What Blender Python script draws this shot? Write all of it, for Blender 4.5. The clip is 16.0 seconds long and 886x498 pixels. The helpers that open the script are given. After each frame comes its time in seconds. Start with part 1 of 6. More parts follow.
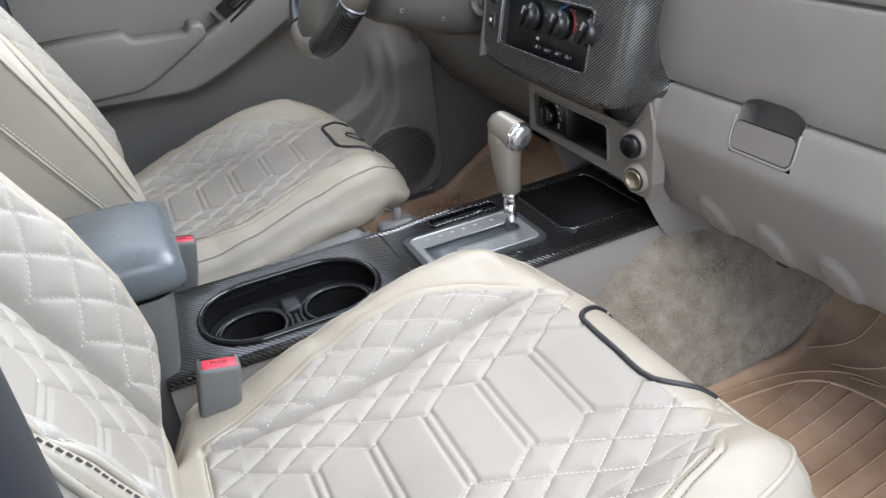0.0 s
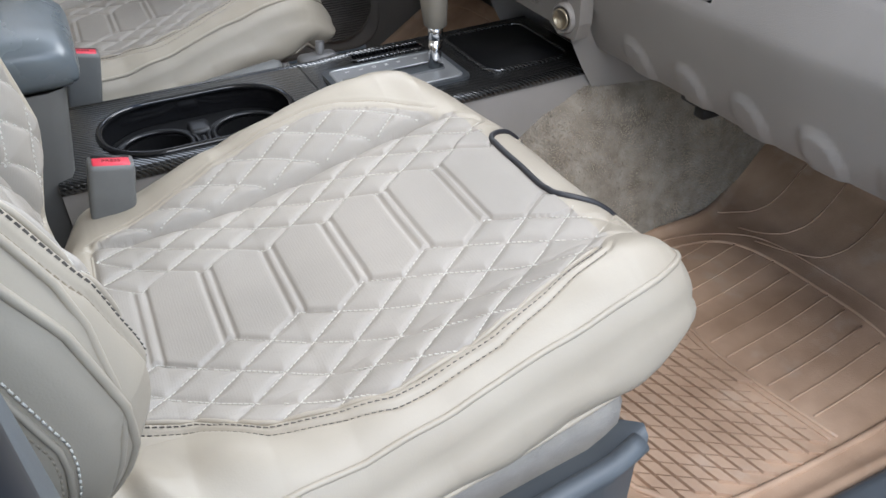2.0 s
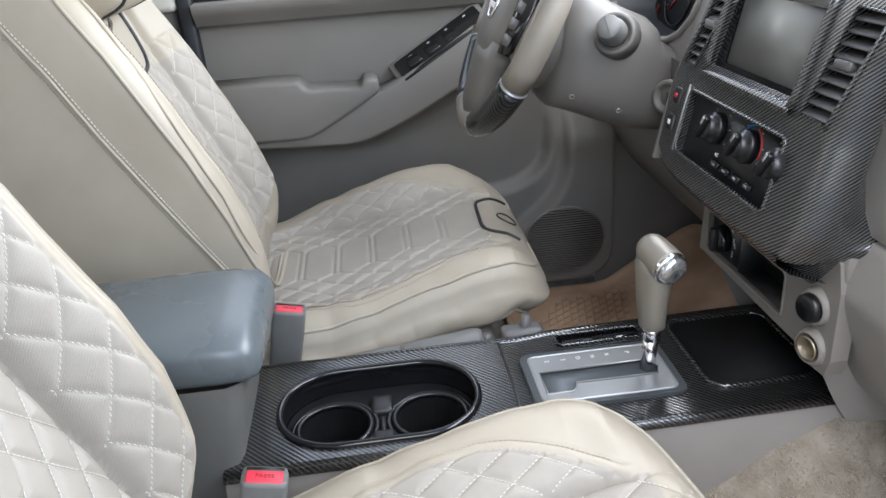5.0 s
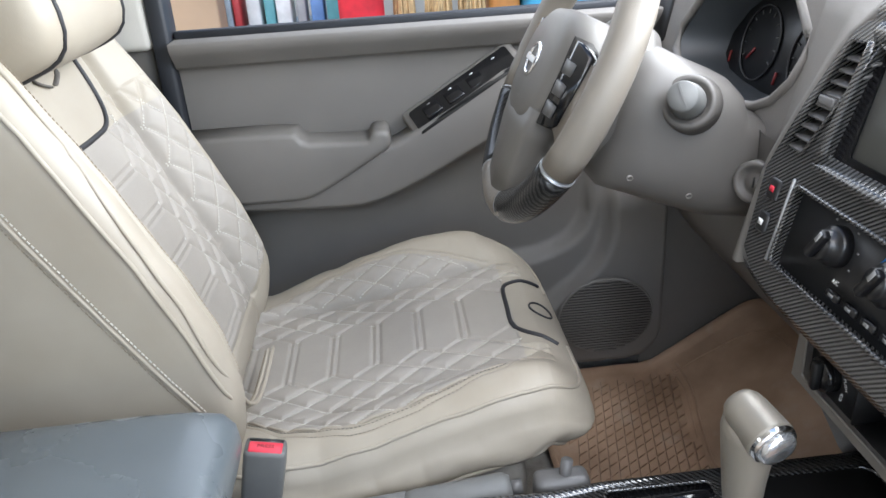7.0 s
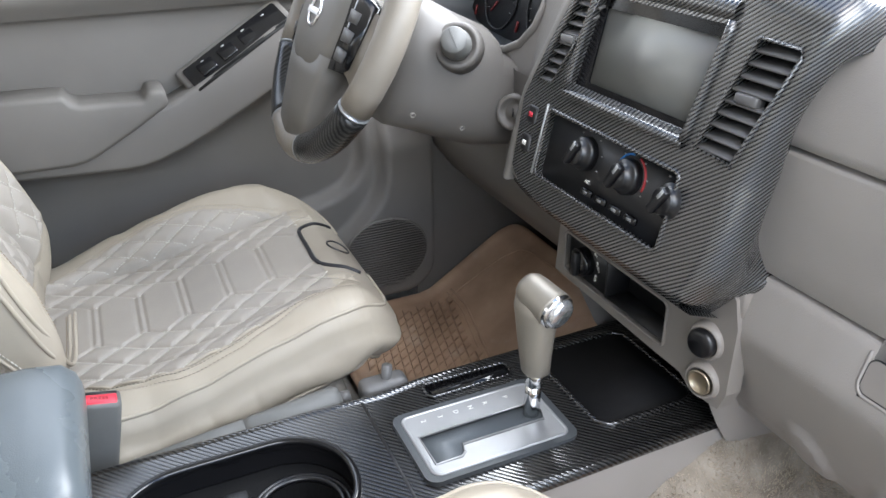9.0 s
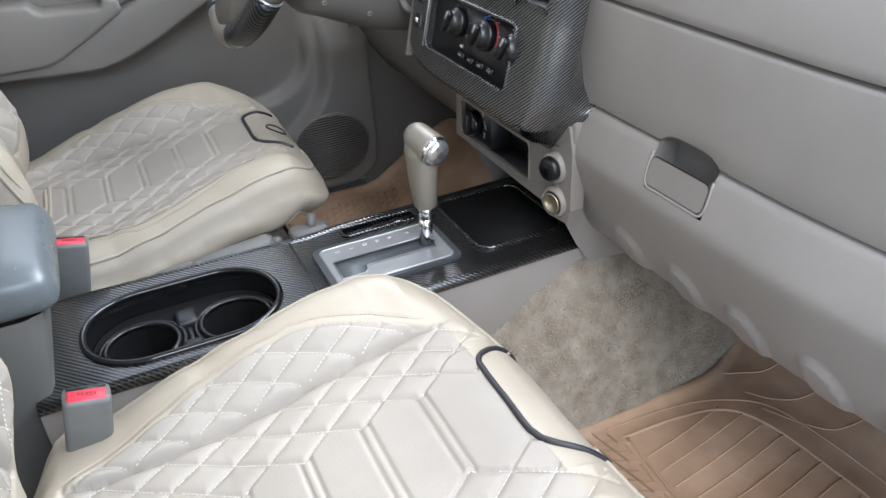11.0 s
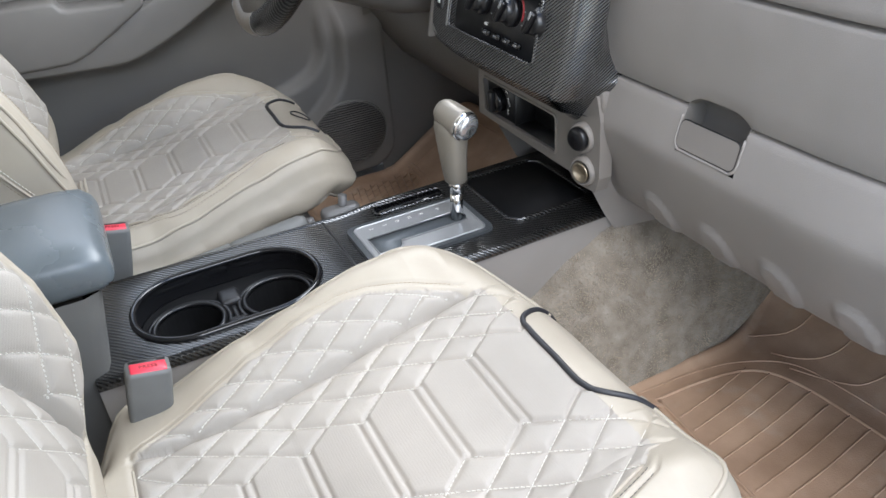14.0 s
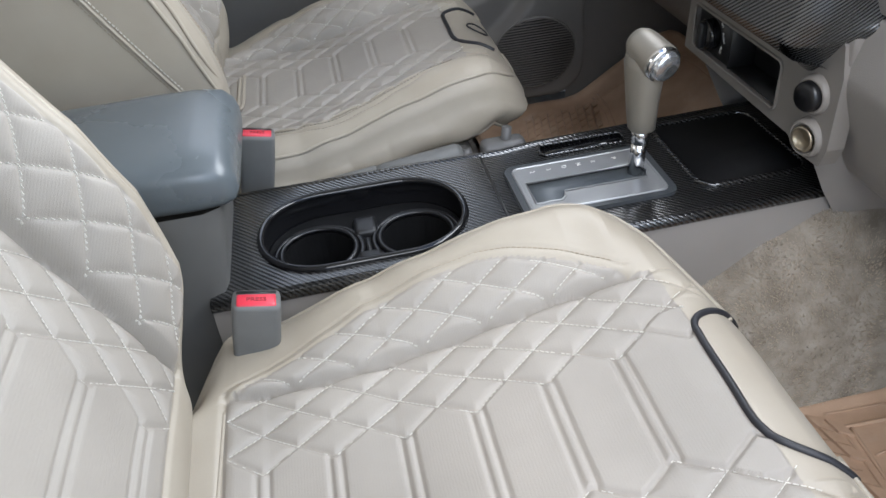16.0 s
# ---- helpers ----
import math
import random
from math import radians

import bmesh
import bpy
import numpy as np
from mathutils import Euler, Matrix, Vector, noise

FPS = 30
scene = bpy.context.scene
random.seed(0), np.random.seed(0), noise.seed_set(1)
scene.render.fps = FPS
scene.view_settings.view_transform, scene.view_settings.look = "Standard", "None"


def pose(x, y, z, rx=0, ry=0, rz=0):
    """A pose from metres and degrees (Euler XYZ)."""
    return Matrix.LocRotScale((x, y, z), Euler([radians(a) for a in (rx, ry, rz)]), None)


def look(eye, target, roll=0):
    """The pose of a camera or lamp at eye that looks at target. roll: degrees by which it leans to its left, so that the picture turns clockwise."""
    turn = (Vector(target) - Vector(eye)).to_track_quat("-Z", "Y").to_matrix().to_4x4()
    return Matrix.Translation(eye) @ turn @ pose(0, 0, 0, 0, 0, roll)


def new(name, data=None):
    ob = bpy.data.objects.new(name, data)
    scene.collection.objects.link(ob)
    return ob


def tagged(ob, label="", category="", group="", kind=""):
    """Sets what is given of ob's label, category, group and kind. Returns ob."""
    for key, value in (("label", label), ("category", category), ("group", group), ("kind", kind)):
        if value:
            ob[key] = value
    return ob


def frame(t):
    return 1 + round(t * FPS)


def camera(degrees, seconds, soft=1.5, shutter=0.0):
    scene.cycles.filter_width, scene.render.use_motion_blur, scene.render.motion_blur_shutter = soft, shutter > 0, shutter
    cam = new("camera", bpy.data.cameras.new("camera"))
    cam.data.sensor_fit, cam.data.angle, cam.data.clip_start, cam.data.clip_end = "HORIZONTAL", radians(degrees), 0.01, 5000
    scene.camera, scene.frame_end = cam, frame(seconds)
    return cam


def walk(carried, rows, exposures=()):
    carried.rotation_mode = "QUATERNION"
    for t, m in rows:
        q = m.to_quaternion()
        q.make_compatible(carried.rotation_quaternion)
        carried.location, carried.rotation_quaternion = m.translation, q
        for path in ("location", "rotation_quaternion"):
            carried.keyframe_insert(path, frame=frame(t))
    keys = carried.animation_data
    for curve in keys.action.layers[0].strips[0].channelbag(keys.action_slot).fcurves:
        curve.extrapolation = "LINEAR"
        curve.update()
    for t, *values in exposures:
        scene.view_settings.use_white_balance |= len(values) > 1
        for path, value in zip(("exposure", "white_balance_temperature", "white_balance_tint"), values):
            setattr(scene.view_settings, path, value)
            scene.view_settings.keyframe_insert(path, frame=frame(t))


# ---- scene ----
cam = camera(59.9, 16.0, shutter=0.0)
PATH = [
    (0, (-0.408, -0.926, 0.858), (0.206, 0.722, -0.093), -7.5),
    (0.5, (-0.439, -0.939, 0.857), (0.312, 0.652, -0.095), -6.9),
    (1, (-0.453, -0.941, 0.843), (0.374, 0.586, -0.149), -4.9),
    (1.5, (-0.456, -0.949, 0.823), (0.371, 0.521, -0.252), -3.2),
    (2, (-0.393, -0.971, 0.764), (0.286, 0.504, -0.405), -1.7),
    (2.5, (-0.291, -1.036, 0.726), (0.07, 0.512, -0.489), 0.1),
    (3, (-0.275, -1.064, 0.792), (-0.024, 0.562, -0.345), -1.1),
    (3.5, (-0.294, -1.067, 0.852), (-0.012, 0.658, -0.121), -3.1),
    (4, (-0.276, -0.989, 0.868), (0.023, 0.781, -0.013), -3.4),
    (4.5, (-0.239, -0.873, 0.876), (-0.018, 0.929, 0.036), -3.2),
    (5, (-0.267, -0.802, 0.881), (-0.118, 1.015, 0.059), -4.3),
    (5.2, (-0.282, -0.762, 0.892), (-0.122, 1.06, 0.081), -4.7),
    (7.3, (-0.234, -0.529, 0.909), (-0.164, 1.294, 0.089), -3.1),
    (7.5, (-0.239, -0.529, 0.908), (-0.175, 1.292, 0.084), -2.3),
    (8, (-0.242, -0.533, 0.909), (-0.091, 1.276, 0.069), -1.1),
    (8.5, (-0.277, -0.559, 0.904), (0.163, 1.188, 0.036), -0.6),
    (9, (-0.335, -0.622, 0.91), (0.386, 1.008, 0.001), -0.9),
    (9.5, (-0.356, -0.684, 0.896), (0.474, 0.861, -0.065), -1.6),
    (10, (-0.336, -0.773, 0.896), (0.454, 0.761, -0.114), -2.8),
    (10.2, (-0.311, -0.822, 0.889), (0.414, 0.729, -0.144), -3.1),
    (12.3, (-0.312, -0.899, 0.892), (0.335, 0.681, -0.149), -3.7),
    (12.5, (-0.297, -0.876, 0.892), (0.313, 0.735, -0.125), -4.0),
    (13, (-0.295, -0.849, 0.89), (0.26, 0.792, -0.108), -5.0),
    (13.5, (-0.346, -0.872, 0.886), (0.227, 0.75, -0.135), -5.7),
    (14, (-0.369, -0.898, 0.883), (0.31, 0.662, -0.169), -5.5),
    (14.5, (-0.372, -0.917, 0.864), (0.319, 0.613, -0.223), -2.8),
    (15, (-0.341, -0.928, 0.858), (0.181, 0.65, -0.254), -1.3),
    (15.5, (-0.293, -0.883, 0.852), (0.008, 0.733, -0.287), -3.2),
    (16, (-0.302, -0.773, 0.837), (-0.095, 0.82, -0.354), -6.1),
]
EXPOSURES = [(0, 1.91), (1.5, 1.80), (2.5, 1.55), (4, 1.76), (5.2, 1.88), (7.5, 2.07), (8.5, 2.18), (9, 2.24), (10, 2.15), (12.5, 2.0), (14, 1.96), (15, 1.80), (16, 1.62)]
walk(cam, [(t, look(eye, target, roll)) for t, eye, target, roll in PATH], EXPOSURES)


# ---- light ----
world = bpy.data.worlds.new("sky")
scene.world = world
world.use_nodes = True
wn = world.node_tree
sky = wn.nodes.new("ShaderNodeTexSky")
sky.sky_type, sky.sun_disc = "NISHITA", False
SUN_UP, SUN_TURN = 50.0, 200.0
sky.sun_elevation, sky.sun_rotation = radians(SUN_UP), radians(SUN_TURN)
bg = wn.nodes["Background"]
bg.inputs["Strength"].default_value = 0.115
wn.links.new(sky.outputs[0], bg.inputs["Color"])
sun = new("sun", bpy.data.lights.new("sun", "SUN"))
sun.data.energy, sun.data.angle, sun.data.color = 0.15, radians(40), (1.0, 0.95, 0.88)
sun.matrix_world = look((-0.8, -3.0, 3.6), (0, 0, 0))
# area lamps for daylight through windscreen, driver window and door; added rear fill
for name, eye, to, sx, sy, power in (("windscreen_light", (0.46, 0.04, 1.06), (-0.42, -0.12, 0.46), 1.35, 0.66, 11.6), ("rear_fill_light", (-1.4, 0.0, 1.0), (-0.3, 0.0, 0.6), 1.2, 0.35, 1.0), ("driver_window_light", (-0.12, 0.80, 1.0), (-0.15, 0.2, 0.55), 0.85, 0.26, 0.5), ("door_opening_light", (-0.12, -1.50, 1.68), (-0.12, -0.42, 0.40), 1.3, 1.0, 6.9)):
    lamp = new(name, bpy.data.lights.new(name, "AREA"))
    lamp.data.shape, lamp.data.size, lamp.data.size_y, lamp.data.energy = "RECTANGLE", sx, sy, power
    lamp.data.color = (0.865, 0.94, 1.0) if name == "door_opening_light" else (0.925, 0.963, 1.0)
    lamp.matrix_world = look(eye, to)


# ---- materials ----
def mat(name, color, rough=0.5, metal=0.0, vary=0.12, scale=18.0, grain=0.0, grain_scale=900.0, coat=0.0, sheen=0.0, spec=0.5, tint=None):
    """A plain surface with blotches of tone, fine grain and relief."""
    m = bpy.data.materials.new(name)
    m.use_nodes = True
    t = m.node_tree
    b = t.nodes["Principled BSDF"]
    b.inputs["Roughness"].default_value, b.inputs["Metallic"].default_value = rough, metal
    b.inputs["Coat Weight"].default_value, b.inputs["Sheen Weight"].default_value = coat, sheen
    b.inputs["Coat Roughness"].default_value = 0.08
    b.inputs["Specular IOR Level"].default_value = spec
    pos = t.nodes.new("ShaderNodeNewGeometry")
    n1 = t.nodes.new("ShaderNodeTexNoise")
    n1.inputs["Scale"].default_value, n1.inputs["Detail"].default_value = scale, 6.0
    t.links.new(pos.outputs["Position"], n1.inputs["Vector"])
    mix = t.nodes.new("ShaderNodeMix")
    mix.data_type = "RGBA"
    lo = [c * (1 - vary) for c in color]
    hi = [min(1, c * (1 + vary)) for c in (tint or color)]
    mix.inputs["A"].default_value, mix.inputs["B"].default_value = (*lo, 1), (*hi, 1)
    ramp = t.nodes.new("ShaderNodeMapRange")
    ramp.inputs["From Min"].default_value, ramp.inputs["From Max"].default_value = 0.3, 0.7
    t.links.new(n1.outputs["Fac"], ramp.inputs["Value"])
    t.links.new(ramp.outputs["Result"], mix.inputs["Factor"])
    t.links.new(mix.outputs["Result"], b.inputs["Base Color"])
    rr = t.nodes.new("ShaderNodeMapRange")
    rr.inputs["To Min"].default_value, rr.inputs["To Max"].default_value = max(0.02, rough - 0.08), min(1, rough + 0.1)
    t.links.new(n1.outputs["Fac"], rr.inputs["Value"])
    t.links.new(rr.outputs["Result"], b.inputs["Roughness"])
    if grain:
        n2 = t.nodes.new("ShaderNodeTexNoise")
        n2.inputs["Scale"].default_value, n2.inputs["Detail"].default_value = grain_scale, 3.0
        t.links.new(pos.outputs["Position"], n2.inputs["Vector"])
        bump = t.nodes.new("ShaderNodeBump")
        bump.inputs["Strength"].default_value, bump.inputs["Distance"].default_value = grain, 0.001
        t.links.new(n2.outputs["Fac"], bump.inputs["Height"])
        t.links.new(bump.outputs["Normal"], b.inputs["Normal"])
    return m


def carbon_mat(name, pitch=0.0044, lo=0.0008, hi=0.034, along=(1.0, 0.75, 0.9), cross=(0.6, -1.0, 0.6), relief=0.5, gloss=1.75, lacquer=0.05):
    """Lacquered black twill weave."""
    m = bpy.data.materials.new(name)
    m.use_nodes = True
    t = m.node_tree
    b = t.nodes["Principled BSDF"]
    b.inputs["Coat Weight"].default_value, b.inputs["Coat Roughness"].default_value = 1.0, lacquer
    b.inputs["Specular IOR Level"].default_value = 0.15
    b.inputs["Coat IOR"].default_value = gloss
    pos = t.nodes.new("ShaderNodeNewGeometry")

    def stripes(direction, size):
        dot = t.nodes.new("ShaderNodeVectorMath")
        dot.operation = "DOT_PRODUCT"
        dot.inputs[1].default_value = direction
        t.links.new(pos.outputs["Position"], dot.inputs[0])
        mul = t.nodes.new("ShaderNodeMath")
        mul.operation = "MULTIPLY"
        mul.inputs[1].default_value = 2 * math.pi / size
        t.links.new(dot.outputs["Value"], mul.inputs[0])
        sn = t.nodes.new("ShaderNodeMath")
        sn.operation = "SINE"
        t.links.new(mul.outputs[0], sn.inputs[0])
        return sn

    a, c = stripes(along, pitch), stripes(cross, pitch * 0.55)
    add = t.nodes.new("ShaderNodeMath")
    add.operation = "MULTIPLY_ADD"
    add.inputs[1].default_value = 0.12
    t.links.new(c.outputs[0], add.inputs[0])
    t.links.new(a.outputs[0], add.inputs[2])
    rng = t.nodes.new("ShaderNodeMapRange")
    rng.inputs["From Min"].default_value, rng.inputs["From Max"].default_value = -0.5, 1.0
    t.links.new(add.outputs[0], rng.inputs["Value"])
    mix = t.nodes.new("ShaderNodeMix")
    mix.data_type = "RGBA"
    mix.inputs["A"].default_value, mix.inputs["B"].default_value = (lo, lo, lo * 1.1, 1), (hi, hi * 0.99, hi * 0.97, 1)
    t.links.new(rng.outputs["Result"], mix.inputs["Factor"])
    t.links.new(mix.outputs["Result"], b.inputs["Base Color"])
    rough = t.nodes.new("ShaderNodeMapRange")
    rough.inputs["To Min"].default_value, rough.inputs["To Max"].default_value = 0.55, 0.26
    t.links.new(rng.outputs["Result"], rough.inputs["Value"])
    t.links.new(rough.outputs["Result"], b.inputs["Roughness"])
    bump = t.nodes.new("ShaderNodeBump")
    bump.inputs["Strength"].default_value, bump.inputs["Distance"].default_value = relief, 0.0004
    t.links.new(add.outputs[0], bump.inputs["Height"])
    t.links.new(bump.outputs["Normal"], b.inputs["Normal"])
    t.links.new(bump.outputs["Normal"], b.inputs["Coat Normal"])
    return m


def ribbed(m, pitch=0.0024, direction=(1.0, 0.0, -0.4)):
    """Adds fine woven ribs to a material with grain."""
    t = m.node_tree
    b, bump = t.nodes["Principled BSDF"], next(n for n in t.nodes if n.bl_idname == "ShaderNodeBump")
    pos = next(n for n in t.nodes if n.bl_idname == "ShaderNodeNewGeometry")
    dot = t.nodes.new("ShaderNodeVectorMath")
    dot.operation = "DOT_PRODUCT"
    dot.inputs[1].default_value = direction
    t.links.new(pos.outputs["Position"], dot.inputs[0])
    mul = t.nodes.new("ShaderNodeMath")
    mul.operation = "MULTIPLY"
    mul.inputs[1].default_value = 2 * math.pi / pitch
    t.links.new(dot.outputs["Value"], mul.inputs[0])
    sine = t.nodes.new("ShaderNodeMath")
    sine.operation = "SINE"
    t.links.new(mul.outputs[0], sine.inputs[0])
    rib = t.nodes.new("ShaderNodeBump")
    rib.inputs["Strength"].default_value, rib.inputs["Distance"].default_value = 0.06, 0.0004
    t.links.new(sine.outputs[0], rib.inputs["Height"])
    t.links.new(bump.outputs["Normal"], rib.inputs["Normal"])
    t.links.new(rib.outputs["Normal"], b.inputs["Normal"])
    return m


LEATHER = mat("cream_leatherette", (0.335, 0.289, 0.228), 0.47, vary=0.06, scale=9, grain=0.12, grain_scale=700, tint=(0.345, 0.304, 0.245))
WEAVE = ribbed(mat("perforated_leatherette", (0.292, 0.262, 0.226), 0.52, vary=0.08, scale=6, grain=0.3, grain_scale=1500, tint=(0.33, 0.297, 0.258)))
THREAD = mat("pale_thread", (0.57, 0.54, 0.485), 0.7, vary=0.08)
TAN_THREAD = mat("tan_thread", (0.30, 0.25, 0.19), 0.8, vary=0.1)
DARK_THREAD = mat("dark_thread", (0.10, 0.09, 0.08), 0.8, vary=0.1)
DIM_RED = mat("dim_red_print", (0.30, 0.02, 0.025), 0.5, vary=0.1)
RED_DARK = mat("red_print", (0.16, 0.012, 0.012), 0.5, vary=0.1)
PIPING = mat("black_piping", (0.015, 0.015, 0.018), 0.5, vary=0.2)
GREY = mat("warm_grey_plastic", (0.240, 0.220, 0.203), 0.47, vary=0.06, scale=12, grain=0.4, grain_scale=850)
# door grey; also darkens the latch recess and driver dash in place of shade
GREY_DARK = mat("grey_door_and_shade_plastic", (0.152, 0.141, 0.129), 0.55, vary=0.06, scale=10, grain=0.25, grain_scale=1100)
SLATS = mat("dark_grille_plastic", (0.11, 0.10, 0.092), 0.55, vary=0.1, scale=20)
HUB = mat("grey_horn_pad", (0.128, 0.117, 0.103), 0.5, vary=0.05, scale=14, grain=0.15, grain_scale=1100)
GREY_SHINY = mat("grey_smooth_plastic", (0.104, 0.096, 0.088), 0.47, vary=0.05, scale=10, grain=0.1, grain_scale=1100)
VINYL = mat("slate_vinyl", (0.10, 0.115, 0.124), 0.27, vary=0.08, scale=8, grain=0.2, grain_scale=900)
SLATE_DARK = mat("dark_slate_plastic", (0.045, 0.05, 0.055), 0.42, vary=0.1, scale=14, grain=0.25, grain_scale=1000)
STORAGE = mat("storage_box_plastic", (0.115, 0.112, 0.105), 0.5, vary=0.08, scale=12, grain=0.3, grain_scale=1000)
SLATE = mat("slate_grey_plastic", (0.084, 0.095, 0.104), 0.45, vary=0.1, scale=14, grain=0.25, grain_scale=1000)
PADDLE = mat("smooth_grey_paddle", (0.19, 0.172, 0.155), 0.5, vary=0.04, scale=12, grain=0.15, grain_scale=900)
BUCKLE = mat("grey_buckle_plastic", (0.13, 0.13, 0.125), 0.5, vary=0.08, scale=30, grain=0.2)
CARBON = carbon_mat("carbon_twill", pitch=0.0050, lo=0.0015, hi=0.034, along=(0.72, 0.69, 0.6), cross=(0.69, -0.72, 0.6), relief=0.3, gloss=1.75, lacquer=0.1)
CARBON_POD = carbon_mat("carbon_twill_fascia", pitch=0.0033, lo=0.008, hi=0.085, along=(-0.45, 0.52, 0.83), cross=(0.5, 0.77, -0.64), relief=0.22, gloss=1.7, lacquer=0.16)
CARBON_RIM = carbon_mat("carbon_twill_fine", pitch=0.0045, lo=0.002, hi=0.03, along=(0.05, 1.0, 0.0), cross=(0.5, -1.0, 0.6), relief=0.1, gloss=1.3, lacquer=0.2)
LOUVRE = mat("charcoal_louvre", (0.095, 0.092, 0.09), 0.42, vary=0.15, scale=30)
DIAL_INK = mat("grey_dial_print", (0.22, 0.22, 0.22), 0.5, vary=0.1)
BLACK = mat("black_plastic", (0.012, 0.012, 0.013), 0.4, vary=0.2, scale=30, grain=0.15)
BLACK_GLOSS = mat("gloss_black", (0.008, 0.008, 0.009), 0.12, vary=0.1)
KNOB = mat("satin_black_knob", (0.007, 0.007, 0.008), 0.3, vary=0.15)
FELT = mat("black_rubber_liner", (0.006, 0.006, 0.0065), 0.8, vary=0.3, scale=40, grain=0.5, grain_scale=500, spec=0.2)
ALU = mat("satin_silver_plastic", (0.34, 0.345, 0.35), 0.36, metal=0.6, vary=0.06, scale=20, grain=0.05)
GRIP = mat("pewter_grip", (0.225, 0.203, 0.17), 0.38, metal=0.35, vary=0.05, scale=20, grain=0.25, grain_scale=1200)
CHROME = mat("chrome", (0.8, 0.8, 0.8), 0.08, metal=1.0, vary=0.02)
RED = mat("red_plastic", (0.62, 0.035, 0.06), 0.35, vary=0.08)
BLUE = mat("blue_print", (0.02, 0.16, 0.45), 0.5, vary=0.05)
WHITE_INK = mat("white_print", (0.75, 0.75, 0.73), 0.5, vary=0.03)
RUBBER_MAT = mat("tan_rubber", (0.36, 0.227, 0.145), 0.5, vary=0.2, scale=9, grain=0.3, grain_scale=400, tint=(0.43, 0.295, 0.202))
DUST = RUBBER_MAT.node_tree
dust_noise, dust_range, dust_mix = DUST.nodes.new("ShaderNodeTexNoise"), DUST.nodes.new("ShaderNodeMapRange"), DUST.nodes.new("ShaderNodeMix")
dust_noise.inputs["Scale"].default_value, dust_noise.inputs["Detail"].default_value, dust_noise.inputs["Roughness"].default_value = 13.0, 7.0, 0.62
dust_range.inputs["From Min"].default_value, dust_range.inputs["From Max"].default_value, dust_range.inputs["To Max"].default_value = 0.56, 0.78, 0.6
dust_mix.data_type = "RGBA"
dust_mix.inputs["B"].default_value = (0.50, 0.42, 0.34, 1)
DUST.links.new(next(n for n in DUST.nodes if n.bl_idname == "ShaderNodeNewGeometry").outputs["Position"], dust_noise.inputs["Vector"])
DUST.links.new(dust_noise.outputs["Fac"], dust_range.inputs["Value"])
DUST.links.new(dust_range.outputs["Result"], dust_mix.inputs["Factor"])
DUST.links.new(next(n for n in DUST.nodes if n.bl_idname == "ShaderNodeMix").outputs["Result"], dust_mix.inputs["A"])
DUST.links.new(dust_mix.outputs["Result"], DUST.nodes["Principled BSDF"].inputs["Base Color"])
CARPET = mat("grey_beige_carpet", (0.21, 0.172, 0.13), 0.95, vary=0.22, scale=40, grain=1.0, grain_scale=420, sheen=0.2, tint=(0.27, 0.24, 0.2))
SEAL = mat("black_rubber_seal", (0.013, 0.015, 0.02), 0.55, vary=0.2)
PAINT = mat("white_car_paint", (0.66, 0.68, 0.68), 0.25, vary=0.02, coat=1.0)
SCREEN = mat("touchscreen_glass", (0.16, 0.16, 0.15), 0.34, vary=0.06, scale=6)
WHEEL = mat("grey_wheel_leather", (0.20, 0.175, 0.145), 0.42, vary=0.06, scale=20, grain=0.3, grain_scale=900)
CLOTH = mat("grey_seat_cloth", (0.30, 0.28, 0.25), 0.9, vary=0.08, scale=60, grain=0.8, grain_scale=500)
HEADLINER = mat("pale_headliner", (0.5, 0.48, 0.44), 0.9, vary=0.05, grain=0.3, grain_scale=500)
BRASS = mat("socket_brass", (0.42, 0.36, 0.27), 0.3, metal=0.9, vary=0.1)
BUTTON = mat("polished_button", (0.62, 0.63, 0.64), 0.2, metal=0.85, vary=0.03)
PILE = mat("carpet_pile", (0.27, 0.216, 0.158), 0.9, vary=0.22, scale=22, sheen=0.3, tint=(0.35, 0.296, 0.228))
MESH_CLOTH = mat("checked_mesh_cloth", (0.2, 0.18, 0.155), 0.9, vary=0.35, scale=420, grain=1.0, grain_scale=300)
CHECK = MESH_CLOTH.node_tree
check = CHECK.nodes.new("ShaderNodeTexChecker")
check.inputs["Color1"].default_value, check.inputs["Color2"].default_value, check.inputs["Scale"].default_value = (0.30, 0.27, 0.24, 1), (0.09, 0.082, 0.075, 1), 330.0
CHECK.links.new(next(n for n in CHECK.nodes if n.bl_idname == "ShaderNodeNewGeometry").outputs["Position"], check.inputs["Vector"])
CHECK.links.new(check.outputs["Color"], CHECK.nodes["Principled BSDF"].inputs["Base Color"])
CONCRETE = mat("concrete", (0.36, 0.345, 0.32), 0.85, vary=0.15, scale=4, grain=0.4, grain_scale=120)


# ---- mesh helpers ----
def raw(verts, faces, smooth=True):
    me = bpy.data.meshes.new("mesh")
    me.from_pydata([tuple(map(float, v)) for v in verts], [], [tuple(map(int, f)) for f in faces])
    bm = bmesh.new()
    bm.from_mesh(me)
    bpy.data.meshes.remove(me)
    for f in bm.faces:
        f.smooth = smooth
    return bm


def part(name, bm, material, parent=None, label="", smooth=None, fix=True, kind=""):
    if smooth is not None:
        for f in bm.faces:
            f.smooth = smooth
    if fix:
        bmesh.ops.recalc_face_normals(bm, faces=bm.faces)
    me = bpy.data.meshes.new(name)
    bm.to_mesh(me)
    bm.free()
    me.materials.append(material)
    ob = new(name, me)
    if parent:
        ob.parent = parent
    return tagged(ob, label, kind=kind)


def thing(name, label, category, group="", kind="", at=(0, 0, 0)):
    ob = new(name)
    ob.empty_display_size = 0.02
    return tagged(ob, label, category, group, kind)


